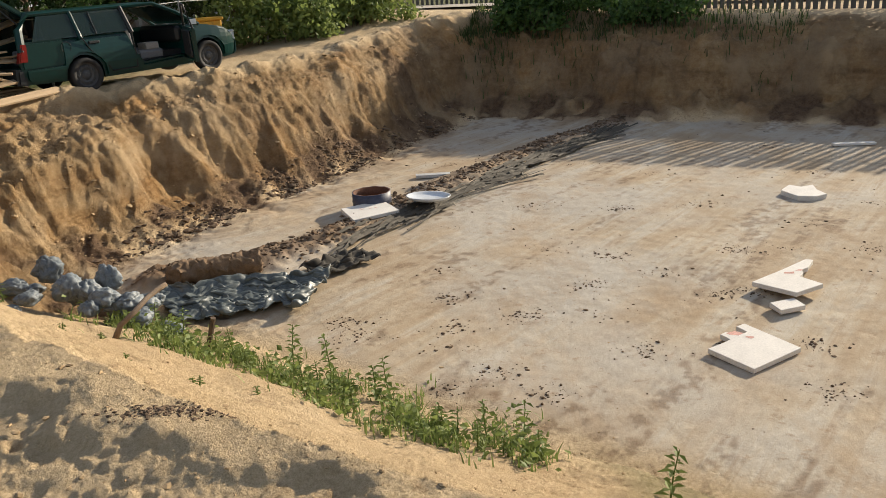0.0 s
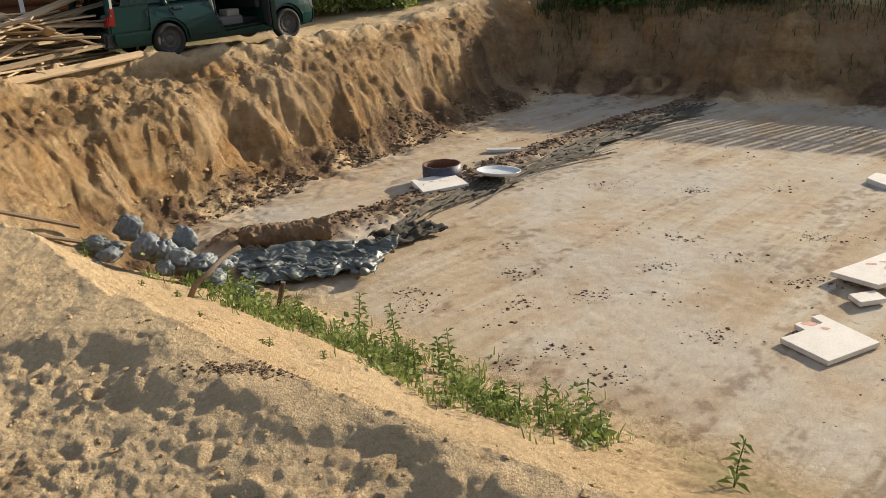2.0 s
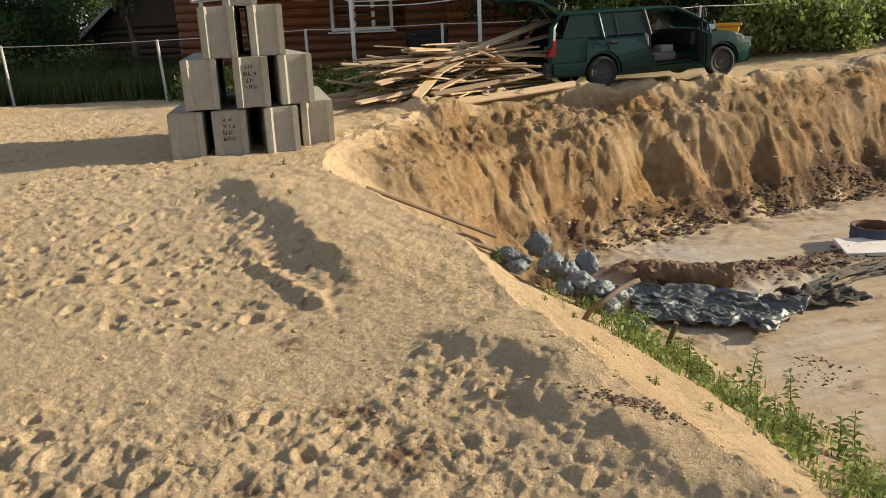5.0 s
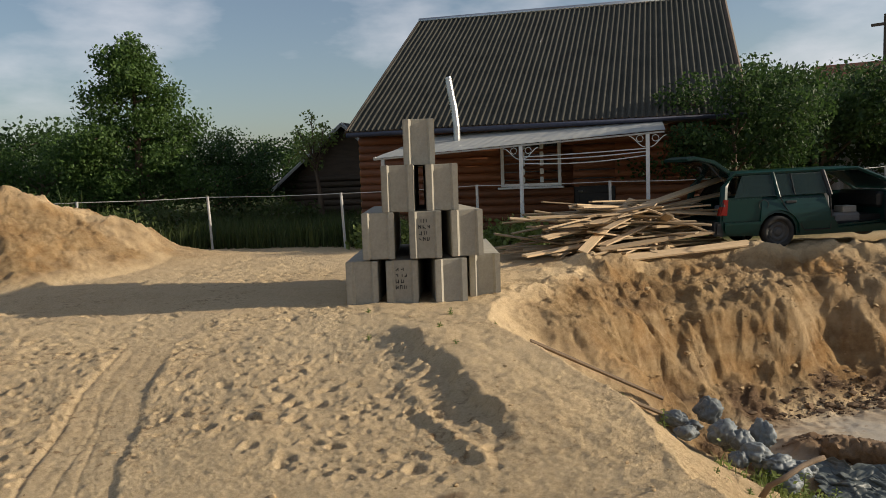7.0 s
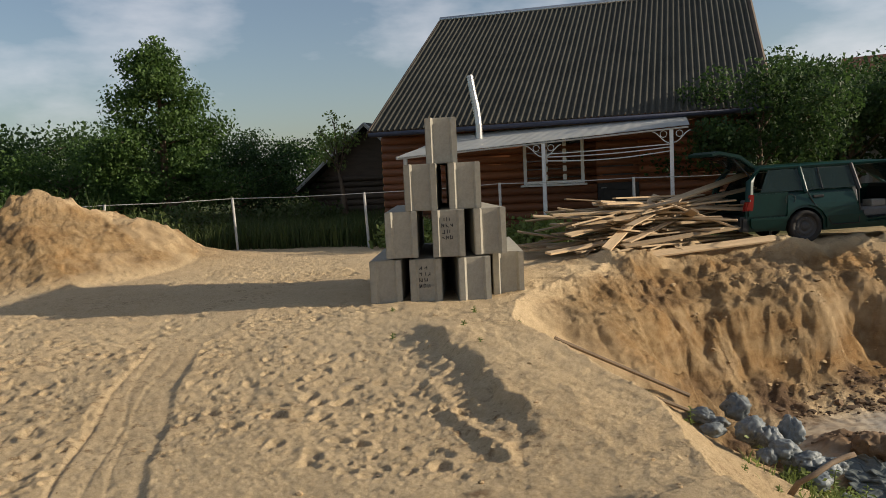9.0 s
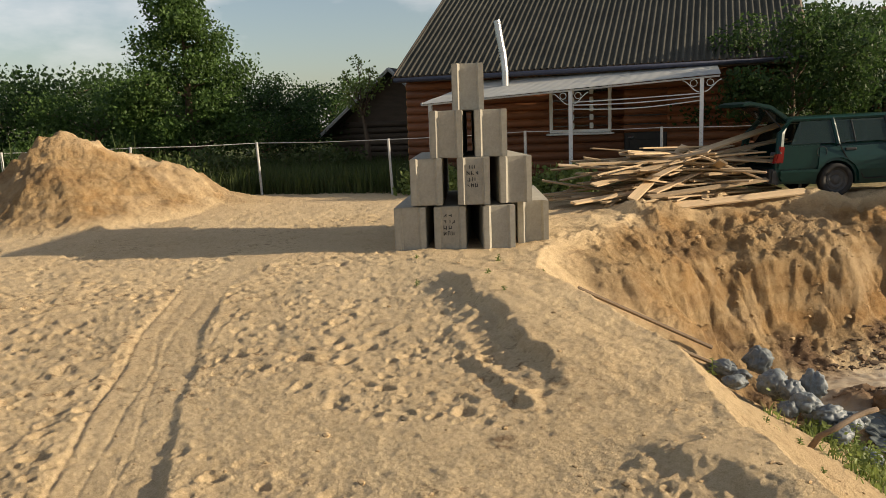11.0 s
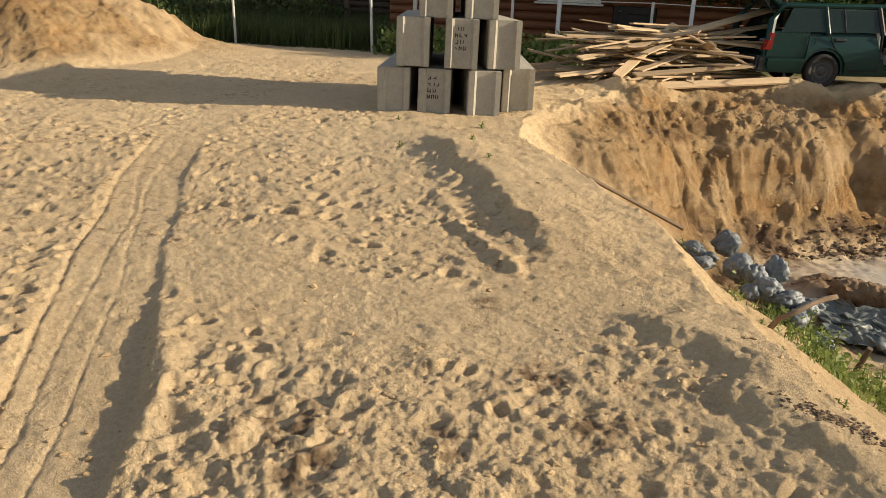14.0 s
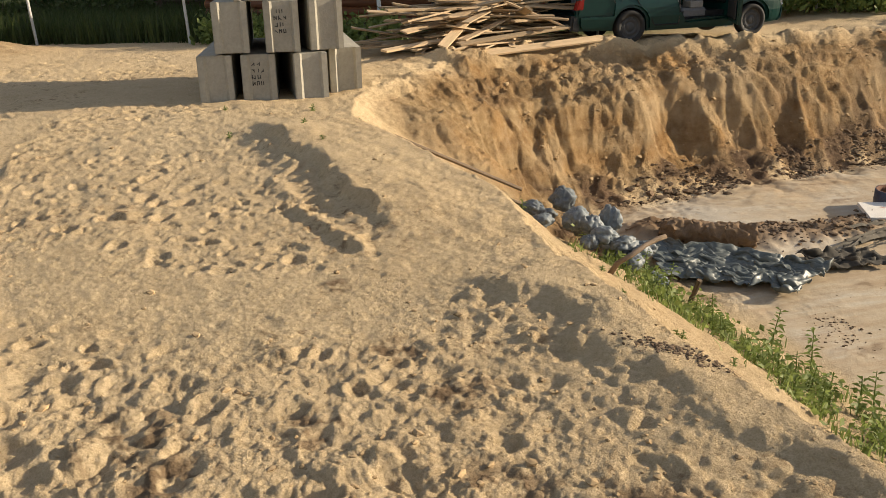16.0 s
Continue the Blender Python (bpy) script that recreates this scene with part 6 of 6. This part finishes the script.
for k, (x, y, h) in enumerate(((-1.46, 7.20, 0.50), (-1.05, 6.93, 0.52), (-0.61, 6.47, 0.40), (-0.49, 6.55, 0.45), (0.33, 5.69, 0.42), (0.59, 5.58, 0.45), (1.55, 4.86, 0.42), (2.01, 4.46, 0.26), (-2.55, 7.36, 0.42), (-1.98, 7.06, 0.35),
                               (-2.93, 7.78, 0.36), (-3.32, 7.96, 0.3), (-0.08, 5.82, 0.3), (-0.81, 6.35, 0.34), (-1.27, 6.67, 0.3), (0.09, 5.53, 0.34), (0.73, 5.38, 0.3), (-3.76, 7.96, 0.22), (-4.46, 7.83, 0.25), (-4.77, 7.48, 0.22))):
    weed(x, y, h, k)
for k in range(34):
    rnd = random.Random(k + 300)
    p = along(STRIP_LINE, rnd.random())
    weed(p.x + rnd.gauss(0, 0.16), p.y + rnd.gauss(0, 0.2), rnd.uniform(0.12, 0.30), k + 400)
for k in range(22):
    rnd = random.Random(k + 90)
    x, y = rnd.choice(((-5.3, 5.4), (-4.6, 6.6), (-4.0, 6.0), (-2.2, 5.4), (-6.0, 6.0)))
    weed(x + rnd.gauss(0, 0.35), y + rnd.gauss(0, 0.3), rnd.uniform(0.05, 0.10), k + 50)

# ---- beyond the pit ----
# picket fence on the back bank: its slats let stripes of sun through
bank_fence = empty("board_fence", "tall weathered board fence on the back bank", "fence")
BF = [(3.2, 26.3), (8.0, 24.6), (13.0, 22.4), (18.0, 20.2), (24.0, 17.4)]
BF_LEN = sum(math.dist(a, b) for a, b in zip(BF, BF[1:]))
bm = bmesh.new()
box(bm, (-0.065, -0.011, 0), (0.065, 0.011, 1.75), bevel=0.004)
slat = part("board", bm, FAR_FENCE, bank_fence)
slat_me = slat.data
n_b = int(BF_LEN / 0.19)
for k in range(n_b):
    p, q = along(BF, k / n_b), along(BF, min(1, k / n_b + 0.01))
    ob = slat if k == 0 else new("board", slat_me)
    ob.parent = bank_fence
    ob.matrix_basis = pose(p.x, p.y, gz(p.x, p.y) - 0.05 + 0.03 * math.sin(k * 1.7), 0, 0.8 * math.sin(k * 2.3), math.degrees(math.atan2(q.y - p.y, q.x - p.x)) if k < n_b - 4 else -25)
for z in (0.45, 1.35):
    for a, b in zip(BF, BF[1:]):
        bm = bmesh.new()
        tube(bm, [(a[0], a[1] + 0.04, gz(*a) + z), (b[0], b[1] + 0.04, gz(*b) + z)], 0.035, 4)
        part("rail", bm, FAR_FENCE, bank_fence)
# pole with red and white bands
bm = bmesh.new()
pz = gz(2.4, 25.5)
marker = empty("marker_pole", "thin red and white banded pole by the road", "pole", pose(2.4, 25.5, pz))
for k in range(8):
    bm = bmesh.new()
    tube(bm, [(0, 0, k * 0.2 - 0.1), (0, 0, k * 0.2 + 0.1)], 0.03, 8)
    part("band", bm, RED if k % 2 else WHITE, marker)
# road and fence across it
bm = bmesh.new()
a, b = Vector((-14, 33.5, 0)), Vector((22, 27.0, 0))
n = 40
for s in range(n):
    p, q = a.lerp(b, s / n), a.lerp(b, (s + 1) / n)
    d = Vector((0.18, 0.98, 0)) * 1.5
    bm.faces.new([bm.verts.new((v.x, v.y, 0.58 - 0.03 * v.x + 0.01 * math.sin(v.x))) for v in (p - d, q - d, q + d, p + d)])
ROAD = plain("dusty_road", (0.40, 0.35, 0.28), 0.9, scale=0.6, var=0.15)
tagged(part("road", bm, ROAD), "pale dusty village road behind the pit", "road", kind="structure")
far_fence = empty("picket_fence", "grey picket fence along the far side of the road", "fence")
bm = bmesh.new()
box(bm, (-0.06, -0.012, 0), (0.06, 0.012, 1.45), bevel=0.004)
me_p = None
for k in range(86):
    u = k / 150
    x, y = -14 + 30 * u, 37.3 - 5.4 * u
    if me_p is None:
        ob = part("picket", bm, FAR_FENCE, far_fence)
        me_p = ob.data
    else:
        ob = new("picket", me_p)
        ob.parent = far_fence
    ob.matrix_basis = pose(x, y, 0.46 - 0.03 * x, 0, 0, -10.2)
bm = bmesh.new()
tube(bm, [(-14, 37.34, 1.28), (3.2, 34.24, 0.76)], 0.04, 4)
part("rail", bm, FAR_FENCE, far_fence)
# pale-sided outbuilding and yellow bin behind the car
barn = empty("outbuilding", "long outbuilding clad in pale metal sheet", "outbuilding", pose(-7.5, 27.2, 0.2, 0, 0, 22))
bm = bmesh.new()
n = 90
prev = None
for i in range(n + 1):
    x, y = -4 + 9 * i / n, 0.03 * (1 if i % 4 < 2 else -1)
    a, b = bm.verts.new((x, y, 0)), bm.verts.new((x, y, 2.6))
    if prev:
        bm.faces.new((prev[0], a, b, prev[1]))
    prev = (a, b)
part("cladding", bm, SIDING, barn)
bm = bmesh.new()
box(bm, (-4, 0.05, 0), (5, 4, 2.6))
part("wall", bm, SIDING, barn)
bm = bmesh.new()
box(bm, (-4.3, -0.3, 2.6), (5.3, 4.3, 2.72), bevel=0.02)
part("roof", bm, SLATE, barn)
bin_ = empty("yellow_bin", "yellow plastic bin behind the parked car", "bin", pose(-5.35, 20.6, gz(-5.35, 20.6), 0, 0, 20))
bm = bmesh.new()
box(bm, (-0.32, -0.32, 0), (0.32, 0.32, 0.85), bevel=0.03)
for v in bm.verts:
    v.co.x *= 0.85 + 0.15 * v.co.z
    v.co.y *= 0.85 + 0.15 * v.co.z
part("body", bm, YELLOW, bin_)
bm = bmesh.new()
box(bm, (-0.36, -0.36, 0.85), (0.36, 0.36, 0.92), bevel=0.02)
part("lid", bm, YELLOW, bin_)
# neighbour's roof and overhead wires
nb = empty("neighbour_house", "neighbour's house with a brown roof among trees", "house", pose(-9.0, 36.0, 0.3, 0, 0, 12))
bm = bmesh.new()
box(bm, (-4, 0, 0), (4.5, 7, 3.2))
part("wall", bm, SIDING, nb)
bm = bmesh.new()
vs = [bm.verts.new(p) for p in ((-4.5, -0.5, 3.1), (5, -0.5, 3.1), (5, 7.5, 3.1), (-4.5, 7.5, 3.1), (-4.5, 3.5, 5.6), (5, 3.5, 5.6))]
for q in ((0, 1, 5, 4), (2, 3, 4, 5), (0, 4, 3), (1, 2, 5), (3, 2, 1, 0)):
    bm.faces.new([vs[i] for i in q])
part("roof", bm, LOG, nb)
wires = empty("power_line", "thin overhead wires on a far pole", "power line")
bm = bmesh.new()
tube(bm, [(-9.6, 33.0, 0), (-9.6, 33.0, 6.9)], [0.12, 0.08], 8)
part("pole", bm, OLD_WOOD, wires)
bm = bmesh.new()
box(bm, (-10.1, 32.95, 6.5), (-9.1, 33.05, 6.6))
part("crossarm", bm, OLD_WOOD, wires)
for k in range(3):
    bm = bmesh.new()
    tube(bm, [(-9.6 + 18 * i / 12, 33.0 - 4 * i / 12, 6.6 + 0.25 * k + 1.6 * i / 12 - 0.5 * math.sin(i / 12 * math.pi)) for i in range(13)], 0.012, 4)
    part("wire", bm, TRIM, wires)
